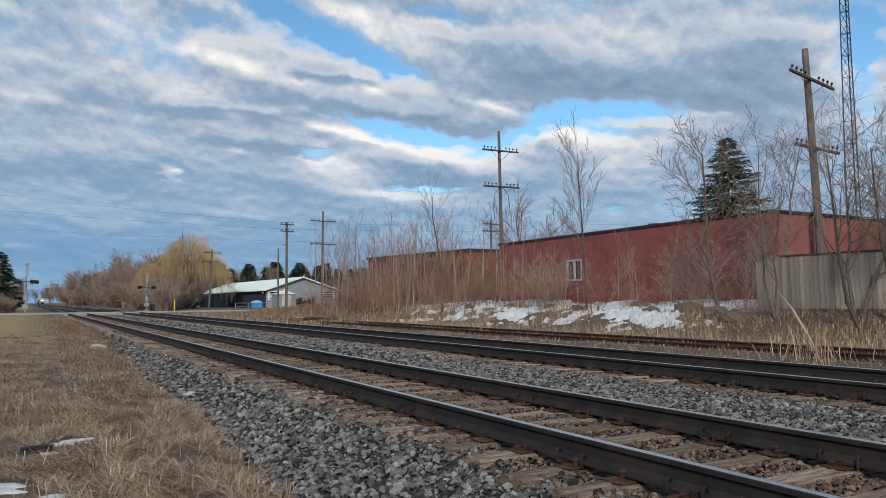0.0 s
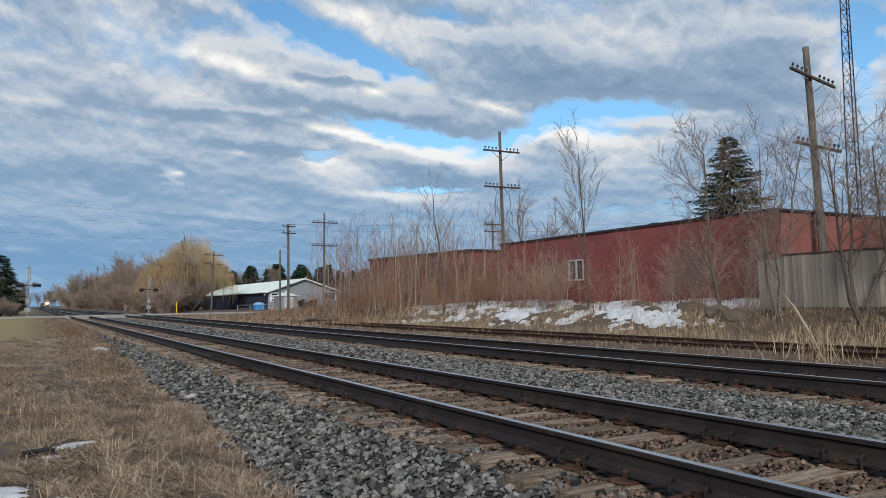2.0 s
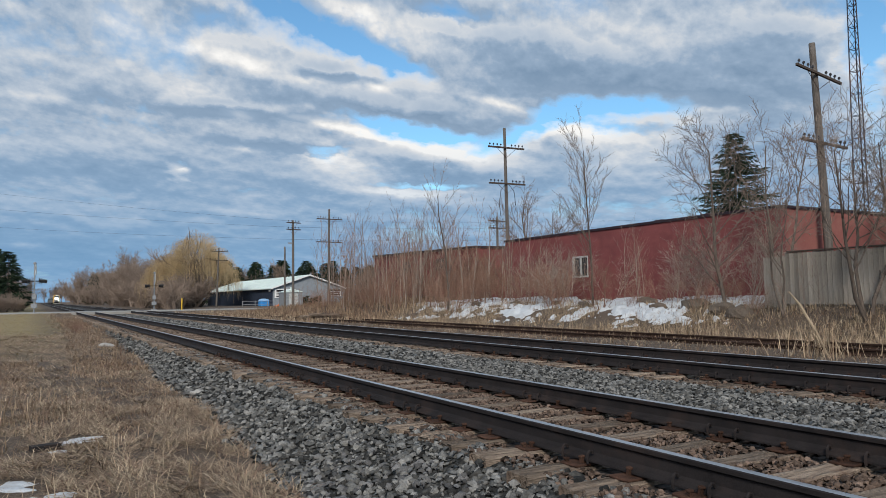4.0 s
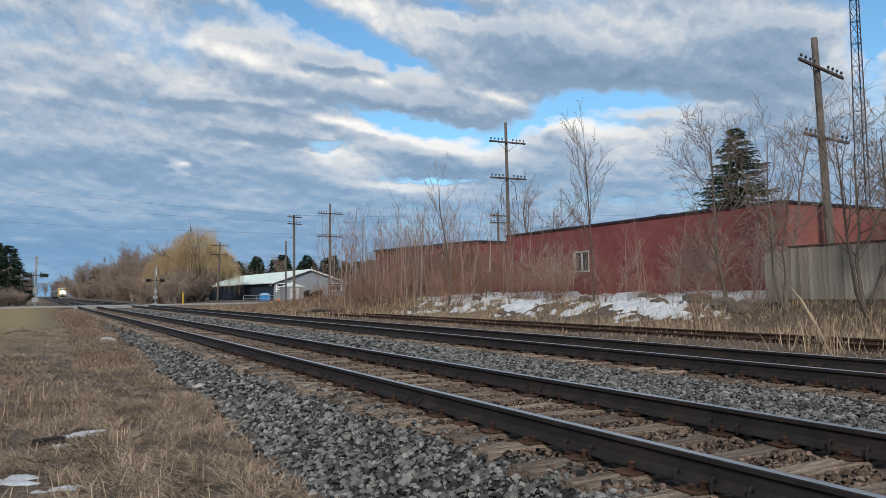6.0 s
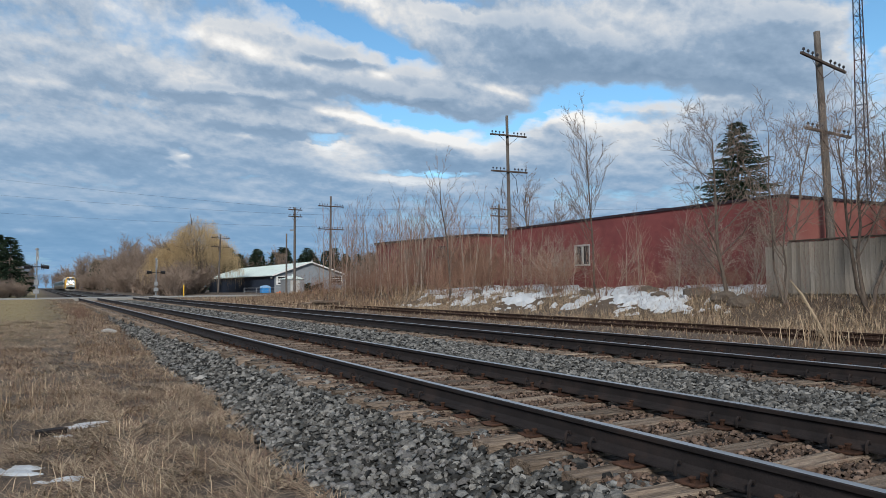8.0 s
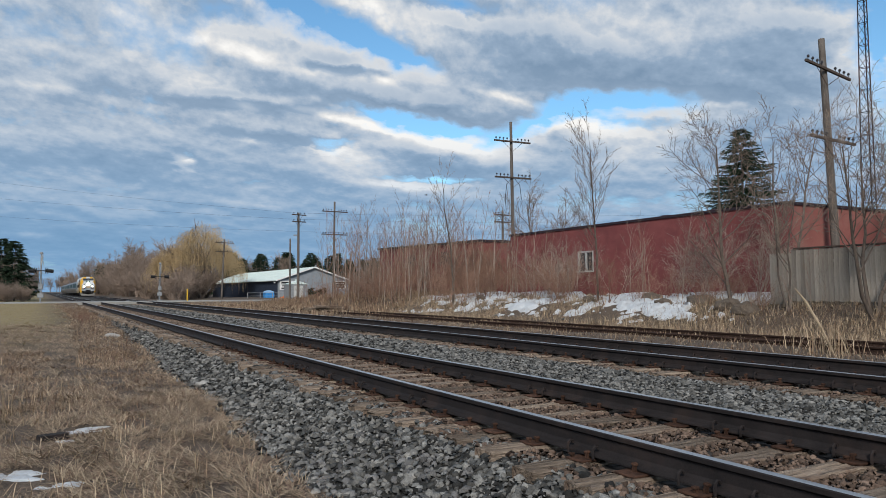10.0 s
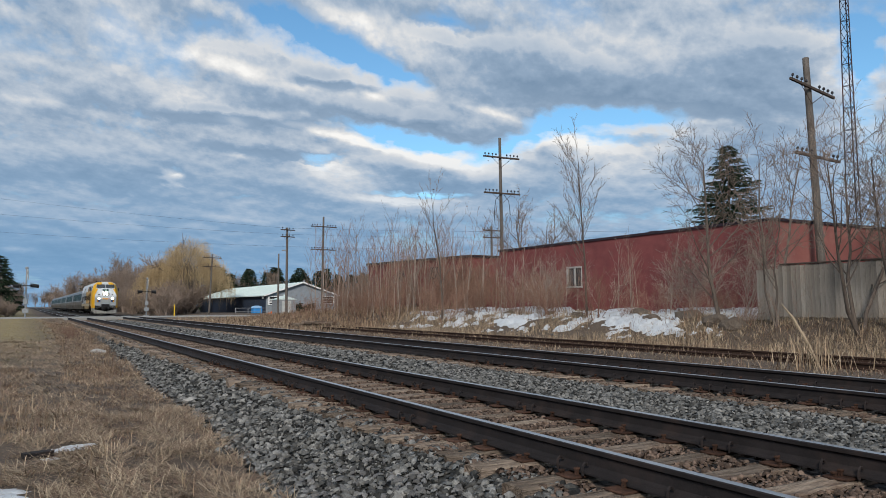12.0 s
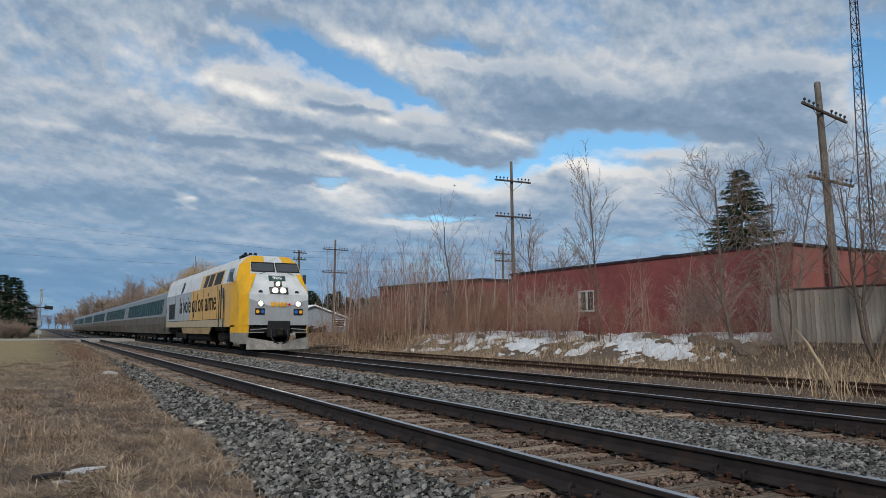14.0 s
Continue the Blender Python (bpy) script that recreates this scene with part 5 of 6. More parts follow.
def mast():
    t = thing("lattice_mast", "tall slender triangular steel lattice mast", "radio mast", at=(45.1, 26.43, .8))
    h, w0, w1 = 30.0, .86, .26
    def leg(k, z):
        w = w0 + (w1 - w0) * z / h
        a = k * math.tau / 3 + .3
        return Vector((w * .6 * math.cos(a), w * .6 * math.sin(a), z))
    for k in range(3):
        part("leg", rod(leg(k, -.2), leg(k, h), .045, 6, .03), M_MAST, t)
    n = 42
    for i in range(n):
        z0, z1 = h * i / n, h * (i + 1) / n
        for k in range(3):
            part("brace", rod(leg(k, z0), leg((k + 1) % 3, z1), .020, 4), M_MAST, t)
            if i % 2 == 0:
                part("rung", rod(leg(k, z0), leg((k + 1) % 3, z0), .020, 4), M_MAST, t)


M_MAST = surface("weathered_mast_steel", (0.025, 0.03, 0.045), (0.06, 0.055, 0.06), 0.7, 0.0, scale=.6, fine=20, bump=0.1, stain=(0.13, 0.05, 0.04), stain_scale=.25)
M_RED_LENS = glassy("red_lens", (0.25, 0.01, 0.008), .2)


def crossing_signal(at, top, face, label):
    """Mast with crossbuck, two pairs of hooded lamps, bell and control case."""
    s = thing("crossing_signal", label, "railway signal", group="crossing signals", at=at, rz=82)
    h = top - at[2]
    part("mast", rod((0, 0, 0), (0, 0, h), .065, 10), M_STEEL, s)
    part("base", boxed(-.3, .3, -.3, .3, -.1, .12, .02), M_STEEL, s)
    for q in (-1, 1):
        bm = boxed(-.62, .62, -.012, .012, -.11, .11)
        c = part("crossbuck_blade", bm, M_WHITE, s, "white crossbuck blade")
        c.location, c.rotation_euler = (0, -.09 - .03 * (q > 0), h - .55), (0, radians(45 * q), 0)
    arm = part("lamp_arm", rod((-.78, -.05, h * .66), (.78, -.05, h * .66), .035, 6), M_BLACK, s)
    for q in (-1, 1):
        for e in (-1, 1):
            bm = bmesh.new()
            x = q * .62
            tube(bm, [(x, e * .46, h * .66), (x, e * .48, h * .66)], [.30, .30], 18)
            d = part("lamp_disc", bm, M_BLACK, arm)
            bm = bmesh.new()
            tube(bm, [(x, e * .48, h * .66), (x, e * .95, h * .66 - .03)], [.14, .18], 12, False)
            part("lamp_hood", bm, M_BLACK, arm)
            part("lens", rod((x, e * .481, h * .66), (x, e * .50, h * .66), .10, 12), M_RED_LENS, arm)
    for q in (-1, 1):
        part("lamp_bracket", rod((q * .62, -.48, h * .66), (q * .62, .48, h * .66), .03, 6), M_BLACK, arm)
    part("control_case", boxed(-.2, .2, -.18, .18, h * .29, h * .40, .02), M_STEEL, s)
    part("gate_mechanism", boxed(-.15, .15, -.25, .25, .55, .95, .03), M_STEEL, s)
    bm = bmesh.new()
    tube(bm, [(0, 0, h), (0, 0, h + .04), (0, 0, h + .16), (0, 0, h + .2)], [.16, .17, .10, .03], 12)
    part("bell", bm, M_STEEL, s)
    for k in range(4):
        part("ladder_rung", rod((.10, .12, h * (.45 + .12 * k)), (.42, .12, h * (.45 + .12 * k)), .012, 4), M_STEEL, s)
    part("ladder_rail", rod((.42, .12, .2), (.42, .12, h * .95), .016, 4), M_STEEL, s)
    return s


def wire(points, r, parent, sag=0.0):
    bm = bmesh.new()
    out = []
    for a, b in zip(points, points[1:]):
        a, b = Vector(a), Vector(b)
        for k in range(14):
            t = k / 14
            p = a.lerp(b, t)
            p.z -= sag * 4 * t * (1 - t)
            out.append(p)
    out.append(Vector(points[-1]))
    tube(bm, out, [r] * len(out), 4)
    return part("wire", bm, M_BLACK, parent)


fence()
mast()
crossing_signal((-.10, 78, .08), 4.75, 1, "crossing signal with black lamp pairs and white crossbuck beside the road")
crossing_signal((11.5, 86, .13), 4.2, -1, "crossing signal with white mast beyond the tracks")
_b = thing("marker_post", "slim yellow marker post beside the crossing", "post", at=(13.1, 78, .13))
part("post", rod((0, 0, 0), (0, 0, 1.2), .06, 8), M_YELLOWPOST, _b)
part("cap", rod((0, 0, 1.2), (0, 0, 1.26), .065, 8, .03), M_YELLOWPOST, _b)

_p0 = pole("utility_pole", "grey utility pole with two short crossarms carrying road power lines", (22.9, 72, .1), 9.2, (.0, 0), (8.95, 8.25), 1.6, 4, .15, 12)
part("transformer_bracket", boxed(-.5, -.1, -.06, .06, 6.7, 6.82), M_STEEL, _p0)
pole("utility_pole", "distant leaning utility pole with crossarms by the garage", (21.2, 100, .05), 8.2, (.3, 0), (7.7, 6.5), 2.4, 8, .14, -10)
pole("utility_pole", "short pale pole beside the utility pole", (22.5, 73.5, .1), 6.6, (0, 0), (), 1, 1, .11)
pole("utility_pole", "distant pole behind the red buildings", (34.0, 51, .6), 7.9, (0, 0), (7.5, 6.9), 1.9, 6, .13)
_wires = thing("power_lines", "thin dark overhead power lines crossing above the road", "cable", at=(0, 0, 0))
for _dz, _dx, _end in ((0.0, -.6, 16.9), (-.65, -.5, 14.3), (-1.9, .0, 11.8)):
    wire([(-26, 106, _end), (22.9 + _dx, 72, 9.15 + _dz), (75, 47, 9.6 + _dz)], .0065, _wires, .5)
_hang = thing("dangling_wires", "loose broken wires dangling from the telegraph pole", "cable", at=(0, 0, 0))
for _q in (-1, 1):
    _bm = bmesh.new()
    tube(_bm, [(25.95 + _q * .15, 37.7, 8.2), (25.9 + _q * .5, 37.6, 7.8), (25.9 + _q * .62, 37.6, 6.9), (25.9 + _q * .55, 37.6, 6.2 if _q < 0 else 7.0)], [.018] * 4, 4)
    part("wire", _bm, M_BLACK, _hang)

# by the garage
_sh = thing("garden_shed", "small pale grey metal storage shed with low pitched roof", "shed", at=(26.6, 84.5, .0))
part("wall", boxed(-1.15, 1.15, -1.0, 1.0, 0, 1.95), M_STEEL, _sh)
_bm = bmesh.new()
prism(_bm, [(-1.27, 1.95), (1.27, 1.95), (0, 2.35)], "y", -1.1, 1.1)
part("roof", _bm, M_TINROOF, _sh)
part("door", boxed(-.55, .55, -1.04, -1.0, .05, 1.8), M_DULLWHITE, _sh)
part("vent", rod((0, 0, 2.28), (0, 0, 2.55), .1, 8), M_TINROOF, _sh)
_pt = thing("storage_bin", "blue plastic storage bin with pale domed lid", "bin", at=(27.9, 101, -.02))
part("body", boxed(-.62, .62, -.62, .62, 0, 1.02, .05), M_BLUE, _pt)
_bm = bmesh.new()
tube(_bm, [(0, 0, .98), (0, 0, 1.16), (0, 0, 1.28)], [.78, .66, .25], 12)
part("lid", _bm, M_PALEBLUE, _pt, "pale blue domed lid")
_rl = thing("pipe_railing", "low white pipe railing in front of the garage", "railing", at=(24.2, 98, 0))
for _k in range(5):
    part("post", rod((_k * 1.7, 0, 0), (_k * 1.7, 0, .95), .045, 6), M_STEEL, _rl)
for _z in (.5, .92):
    part("rail", rod((0, 0, _z), (6.8, 0, _z), .035, 6), M_STEEL, _rl)
_eq = thing("garden_implement", "small orange implement parked by the garage", "machine", at=(27.8, 92, 0))
for _a, _c in (((-.9, 0, .1), (.0, 0, .75)), ((.0, 0, .75), (.9, 0, .1)), ((-.5, 0, .42), (.9, .2, .65))):
    part("bar", rod(_a, _c, .09, 6), M_ORANGE, _eq)
part("deck", boxed(-.9, .7, -.3, .3, .15, .35, .04), M_ORANGE, _eq)
_hedge = []
for _k in range(9):
    _o = conifer("cedar_bush", (27.9 + _k * .55, 90 + (_k % 3) * .2, 0), 1.35 + .15 * (_k % 3), .75, 60 + _k % 3, "small dark clipped cedar in a row", "cedar row", .16, 12) if _k < 3 else copy_thing(_hedge[_k % 3], pose(27.9 + _k * .55, 90 + (_k % 3) * .2, 0))
    _hedge.append(_o)
_ts = thing("tie_stack", "dark heap of old ties at the siding's end", "timber", at=(15.6, 41.5, -.12))
_rnd = random.Random(4)
for _k in range(7):
    _t = part("old_tie", _rnd.choice(TIES), None, _ts)
    _t.location, _t.rotation_euler = (_rnd.uniform(-.8, .8), _rnd.uniform(-.9, .9), .12 + .14 * (_k // 3)), (0, _rnd.uniform(-.05, .05), _rnd.uniform(-.5, .5))
_stick = thing("broken_branch", "pale broken branch standing in the weeds", "branch", at=(13.9, 8.9, -.2))
_bm = bmesh.new()
tube(_bm, [(0, 0, -.1), (-.10, .25, .55), (-.22, .5, 1.1), (-.34, .66, 1.38)], [.028, .026, .03, .012], 6)
part("stem", _bm, M_STRAW, _stick)
_hs = thing("house", "grey house with white gutter behind the fence", "house", at=(30.5, 10.5, .8))
part("wall", boxed(0, 6, 0, 4.6, 0, 2.75), M_GREYSIDING, _hs)
_bm = bmesh.new()
prism(_bm, [(-.4, 2.75), (2.3, 4.3), (5.0, 2.75)], "x", -.4, 6.4)
part("roof", _bm, M_TRIM, _hs, "dark shingle roof")
part("gutter", boxed(-.5, -.4, -.3, 4.9, 2.62, 2.75), M_WHITE, _hs, "white gutter")

# ---- the passenger train ----
M_LYELLOW = surface("yellow_loco_paint", (0.60, 0.31, 0.010), (0.71, 0.39, 0.018), 0.4, scale=2, fine=30, bump=0.03, stain=(0.50, 0.29, 0.03), stain_scale=1.5)
M_LGOLD = surface("dusty_gold_loco_paint", (0.44, 0.255, 0.068), (0.59, 0.37, 0.125), 0.42, scale=1.5, fine=20, bump=0.03, stain=(0.30, 0.245, 0.17), stain_scale=1.1, stretch=(1, 5, .5))
M_LGREY = surface("pale_grey_loco_paint", (0.45, 0.48, 0.50), (0.57, 0.60, 0.62), 0.35, scale=2, fine=25, bump=0.03, stain=(0.36, 0.36, 0.34), stain_scale=1.4)
M_LGREY2 = surface("blue_grey_loco_paint", (0.24, 0.28, 0.315), (0.34, 0.38, 0.415), 0.42, scale=1.5, fine=20, bump=0.03, stain=(0.26, 0.27, 0.28), stain_scale=1.0, stretch=(1, 3, .7))
# nose grey darkened to stand for shade on the under-tilted lower face
M_LGREY3 = surface("shaded_grey_loco_paint", (0.24, 0.26, 0.275), (0.33, 0.35, 0.365), 0.45, scale=2, fine=25, bump=0.03, stain=(0.27, 0.265, 0.25), stain_scale=1.4)
M_LDUST = surface("dusty_lower_panel", (0.27, 0.23, 0.165), (0.40, 0.345, 0.25), 0.7, scale=2, fine=25, bump=0.05)
M_SKIRT = surface("dusty_tan_skirt", (0.23, 0.165, 0.085), (0.34, 0.25, 0.135), 0.7, scale=2, fine=25, bump=0.05, stain=(0.12, 0.10, 0.075), stain_scale=1.6)
M_UNDER = surface("black_running_gear", (0.007, 0.0065, 0.006), (0.024, 0.022, 0.020), 0.85, 0.0, scale=5, fine=40, bump=0.3)
M_PLOW = surface("grey_snowplow", (0.12, 0.117, 0.107), (0.31, 0.30, 0.275), 0.65, scale=3, fine=25, bump=0.1, stain=(0.14, 0.13, 0.12), stain_scale=2.4)
M_CAR = surface("coach_silver_paint", (0.13, 0.142, 0.153), (0.20, 0.212, 0.224), 0.45, 0.0, scale=1, fine=12, bump=0.02, stain=(0.22, 0.22, 0.215), stain_scale=.8)
M_CARLOW = surface("coach_lower_side", (0.062, 0.056, 0.047), (0.115, 0.105, 0.09), 0.4, 0.0, scale=1, fine=12, bump=0.03, stain=(0.15, 0.14, 0.125), stain_scale=.7)
M_POST = surface("window_post_paint", (0.10, 0.14, 0.15), (0.17, 0.21, 0.22), 0.5, scale=2, fine=20, bump=0)
M_CARROOF = surface("coach_roof", (0.11, 0.132, 0.153), (0.17, 0.195, 0.22), 0.5, scale=1, fine=12, bump=0.03)
M_CARGLASS = surface("coach_glass", (0.006, 0.028, 0.034), (0.014, 0.048, 0.056), 0.5, scale=.5, fine=6, bump=0, spec=.05)
M_CABGLASS = glassy("cab_glass", (0.05, 0.055, 0.062), 0.08)
M_BEAM = glowing("headlight_glow", (1.0, 0.90, 0.68), 150.0)
M_BEAM2 = glowing("ditch_light_glow", (1.0, 0.88, 0.66), 70.0)
M_NUMBER = surface("number_box_panel", (0.025, 0.055, 0.055), (0.04, 0.08, 0.08), 0.4, scale=4, fine=30, bump=0)
M_MARKBLUE = surface("blue_marker", (0.02, 0.10, 0.40), (0.03, 0.14, 0.5), 0.4, scale=4, fine=30, bump=0)
M_LOGO = surface("logo_yellow", (0.74, 0.33, 0.02), (0.82, 0.40, 0.03), 0.4, scale=4, fine=30, bump=0)
M_LEAF_RED = surface("logo_red", (0.50, 0.02, 0.02), (0.58, 0.03, 0.03), 0.4, scale=4, fine=30, bump=0)


def panel(verts, thick=.03, push=None):
    """A flat panel with thickness, from its corners."""
    bm = bmesh.new()
    vs = [bm.verts.new(v) for v in verts]
    f = bm.faces.new(vs)
    f.normal_update()
    n = f.normal.copy()
    back = [bm.verts.new(Vector(v) - n * thick) for v in verts]
    k = len(vs)
    bm.faces.new(back[::-1])
    for i in range(k):
        bm.faces.new((vs[(i + 1) % k], vs[i], back[i], back[(i + 1) % k]))
    return bm


def facing(verts, toward):
    """The corners in the order that makes the panel face the given way."""
    a, b, c = (Vector(v) for v in verts[:3])
    n = (b - a).cross(c - a)
    return verts if n.dot(Vector(toward)) > 0 else verts[::-1]


def bogie(parent, y, half, wheel_r, side):
    """A two-axle truck: frame, springs and wheels."""
    b = part("truck", boxed(-side, side, y - half - .65, y + half + .65, .42, .78, .05), M_UNDER, parent, "black truck frame")
    for e in (-1, 1):
        for q in (-1, 1):
            x = q * (GAUGE / 2)
            bm = bmesh.new()
            tube(bm, [(x - .07, y + e * half, wheel_r), (x + .07, y + e * half, wheel_r)], [wheel_r] * 2, 22)
            part("wheel", bm, M_UNDER, b)
            part("journal_box", boxed(q * side - .02 if q < 0 else side - .14, q * side + .14 if q < 0 else side + .02, y + e * half - .2, y + e * half + .2, .35, .72, .03), M_UNDER, b)
            part("spring", rod((q * (side - .05), y + e * (half - .62), .40), (q * (side - .05), y + e * (half - .62), .86), .13, 8), M_UNDER, b)
        part("axle", rod((-.8, y + e * half, wheel_r), (.8, y + e * half, wheel_r), .09, 8), M_UNDER, b)
    return b


def locomotive():
    L = thing("locomotive", "yellow and grey diesel passenger locomotive with lit headlights", "locomotive")
    # hull behind the cab: grey roof over flat sides, stepped colours
    side = [(-1.5, 1.05), (1.5, 1.05), (1.5, 3.02), (-1.5, 3.02)]
    for name, a, b, m, lab in (("cab_side", 1.55, 2.35, M_LYELLOW, "bright yellow cab side"), ("gold_side", 2.35, 13.1, M_LGOLD, "dusty gold body side"), ("grey_side", 13.1, 21.0, M_LGREY2, "blue-grey body side")):
        bm = bmesh.new()
        prism(bm, side, "y", a, b)
        part(name, bm, m, L, lab)
    bm = bmesh.new()
    prism(bm, [(-1.5, 3.022), (1.5, 3.022), (1.36, 3.72), (-1.36, 3.72)], "y", 9.6, 20.98)
    part("upper_side", bm, M_LGREY, L, "pale grey upper side")
    bm = bmesh.new()
    prism(bm, [(-1.5, 3.022), (1.5, 3.022), (1.36, 3.72), (-1.36, 3.72)], "y", 4.2, 9.6)
    part("upper_side", bm, M_LGOLD, L, "dusty gold upper side")
    bm = bmesh.new()
    prism(bm, [(-1.5, 3.022), (1.5, 3.022), (1.36, 3.72), (-1.36, 3.72)], "y", 1.7, 4.2)
    part("upper_side", bm, M_LGREY, L)
    bm = bmesh.new()
    prism(bm, [(-1.36, 3.722), (1.36, 3.722), (1.22, 4.02), (.80, 4.22), (-.80, 4.22), (-1.22, 4.02)], "y", 2.0, 20.9)
    part("roof", bm, M_LGREY, L, "pale grey roof")
    # slanted colour break on the visible sides
    for q in (-1, 1):
        v = [(q * 1.506, 12.0, 3.01), (q * 1.506, 13.1, 3.01), (q * 1.506, 13.1, 1.06), (q * 1.506, 12.6, 1.06)]
        part("colour_break", panel(facing(v, (q, 0, 0)), .005), M_LGREY2, L)
        part("sill_band", boxed(*sorted((q * 1.500, q * 1.522)), 3.5, 20.9, 1.05, 1.42), M_LDUST, L, "dusty lower sill")
        # panels between the trucks
        v = [(q * 1.50, 6.4, 1.05), (q * 1.50, 14.9, 1.05), (q * 1.50, 14.4, .70), (q * 1.50, 6.9, .70)]
        part("tank_skirt", panel(facing(v, (q, 0, 0)), .05), M_SKIRT, L)
        # windows and vents high on the side
        for y0, y1 in ((4.35, 5.9), (6.35, 7.35), (7.65, 8.5)):
            part("side_louvre", panel(facing([(q * 1.49, y0 + .25, 3.06), (q * 1.49, y1 + .25, 3.06), (q * 1.372, y1, 3.66), (q * 1.372, y0, 3.66)], (q, 0, .2)), .012), M_BLACK, L).location = (q * .012, 0, 0)
        part("vent", panel(facing([(q * 1.49, 14.9, 3.06), (q * 1.49, 15.5, 3.06), (q * 1.372, 15.2, 3.66), (q * 1.372, 14.6, 3.66)], (q, 0, .2)), .012), M_BLACK, L).location = (q * .012, 0, 0)
        for k in range(2):
            part("radiator_grille", boxed(*sorted((q * 1.50, q * 1.515)), 17.6 + 1.15 * k, 18.65 + 1.15 * k, 1.55, 2.5), M_BLACK, L, "black radiator grille")
        w = part("cab_window", panel(facing([(q * 1.49, 2.45, 3.08), (q * 1.49, 3.3, 3.08), (q * 1.375, 3.2, 3.64), (q * 1.375, 2.25, 3.64)], (q, 0, .2)), .012), M_CABGLASS, L)
        w.location = (q * .012, 0, 0)
        d = part("cab_door", boxed(*sorted((q * 1.50, q * 1.518)), 3.55, 4.15, 1.15, 2.98, .004), M_LGOLD, L)
        # no real hollow: a black strip paints the shade of the door recess
        part("door_gap_shade", boxed(*sorted((q * 1.50, q * 1.512)), 4.17, 4.42, 1.0, 3.0), M_UNDER, L, "dark strip standing for the shaded gap beside the cab door")
        part("door_window", boxed(*sorted((q * 1.518, q * 1.526)), 3.68, 4.02, 2.35, 2.85, .004), M_CABGLASS, d)
        for yy in (3.48, 4.46):
            part("grab_rail", rod((q * 1.57, yy, .95), (q * 1.57, yy, 2.75), .022, 5), M_BLACK, L)
        for k in range(4):
            part("step", boxed(*sorted((q * 1.36, q * 1.54)), 3.55, 4.15, .35 + .2 * k, .38 + .2 * k), M_UNDER, L)
        # small glass wind deflector beside the cab window
        part("wind_deflector", boxed(*sorted((q * 1.56, q * 1.72)), 1.75, 1.80, 3.0, 3.42, .01), M_CABGLASS, L)
        part("cab_skirt", panel(facing([(q * 1.5, .80, 1.12), (q * 1.5, 2.35, 1.12), (q * 1.5, 2.35, .80), (q * 1.5, .85, .80)], (q, 0, 0)), .05), M_LYELLOW, L)
        part("kick_plate", panel(facing([(q * 1.5, .85, .80), (q * 1.5, 2.35, .80), (q * 1.5, 2.2, .42), (q * 1.5, 1.0, .34)], (q, 0, 0)), .05), M_PLOW, L)
        part("cab_skirt", panel(facing([(q * 1.26, .06, 1.12), (q * 1.5, .80, 1.12), (q * 1.5, .85, .80), (q * 1.28, .10, .80)], (q, -1, 0)), .05), M_LYELLOW, L)
        part("kick_plate", panel(facing([(q * 1.28, .10, .80), (q * 1.5, .85, .80), (q * 1.5, .95, .34), (q * 1.3, .2, .34)], (q, -1, 0)), .05), M_PLOW, L)
        for yy in (5.2, 8.6, 11.4, 14.4, 17.4):
            part("panel_seam", boxed(*sorted((q * 1.496, q * 1.506)), yy, yy + .035, 1.44, 3.0), M_UNDER, L)
        part("sill_shadow_gap", boxed(*sorted((q * 1.496, q * 1.524)), 3.5, 20.9, 1.40, 1.425), M_UNDER, L)
    # nose
    lo, mid, ws0, ws1, top = 1.12, 2.40, 3.30, 3.84, 4.16
    F = {"lo": (1.27, .0, lo), "mid": (1.27, .05, mid), "w0": (1.10, .62, ws0), "w1": (1.02, 1.02, ws1), "t": (.80, 1.55, top)}
    S = {"lo": (1.5, .80, lo), "mid": (1.5, .85, mid), "w0": (1.5, 1.35, 3.02), "w1": (1.30, 1.62, ws1 - .05), "t": (.95, 2.1, 4.12)}

    def mir(p, q):
        return (p[0] * q, p[1], p[2])

    part("nose_face", panel(facing([mir(F["lo"], -1), F["lo"], F["mid"], mir(F["mid"], -1)], (0, -1, 0))), M_LGREY, L, "pale grey nose")
    part("nose_slope", panel(facing([mir(F["mid"], -1), F["mid"], F["w0"], mir(F["w0"], -1)], (0, -1, 1))), M_LGREY, L)
    part("windshield_surround", panel(facing([mir(F["w0"], -1), F["w0"], F["w1"], mir(F["w1"], -1)], (0, -1, 1))), M_LGREY, L)
    part("brow", panel(facing([(-.42, F["w1"][1], ws1), (.42, F["w1"][1], ws1), (.34, F["t"][1], top), (-.34, F["t"][1], top)], (0, -1, 1))), M_LGREY, L)
    part("cab_roof", panel(facing([(-.8, 1.55, top), (.8, 1.55, top), (.8, 2.3, 4.218), (-.8, 2.3, 4.218)], (0, 0, 1)), .4), M_LGREY, L)
    # flat panel and band; the shade of the tilted lower nose is in their colour
    part("lower_face", panel(facing([(-1.262, -.004, 1.42), (1.262, -.004, 1.42), (1.266, .02, 2.22), (.45, .012, 1.93), (-.45, .012, 1.93), (-1.266, .02, 2.22)], (0, -1, 0)), .012), M_LGREY3, L, "lower nose in grey darkened as shade")
    part("lower_face_band", boxed(-1.25, 1.25, -.012, .02, lo, 1.42), M_LGREY3, L, "lower nose band in the same shaded grey")
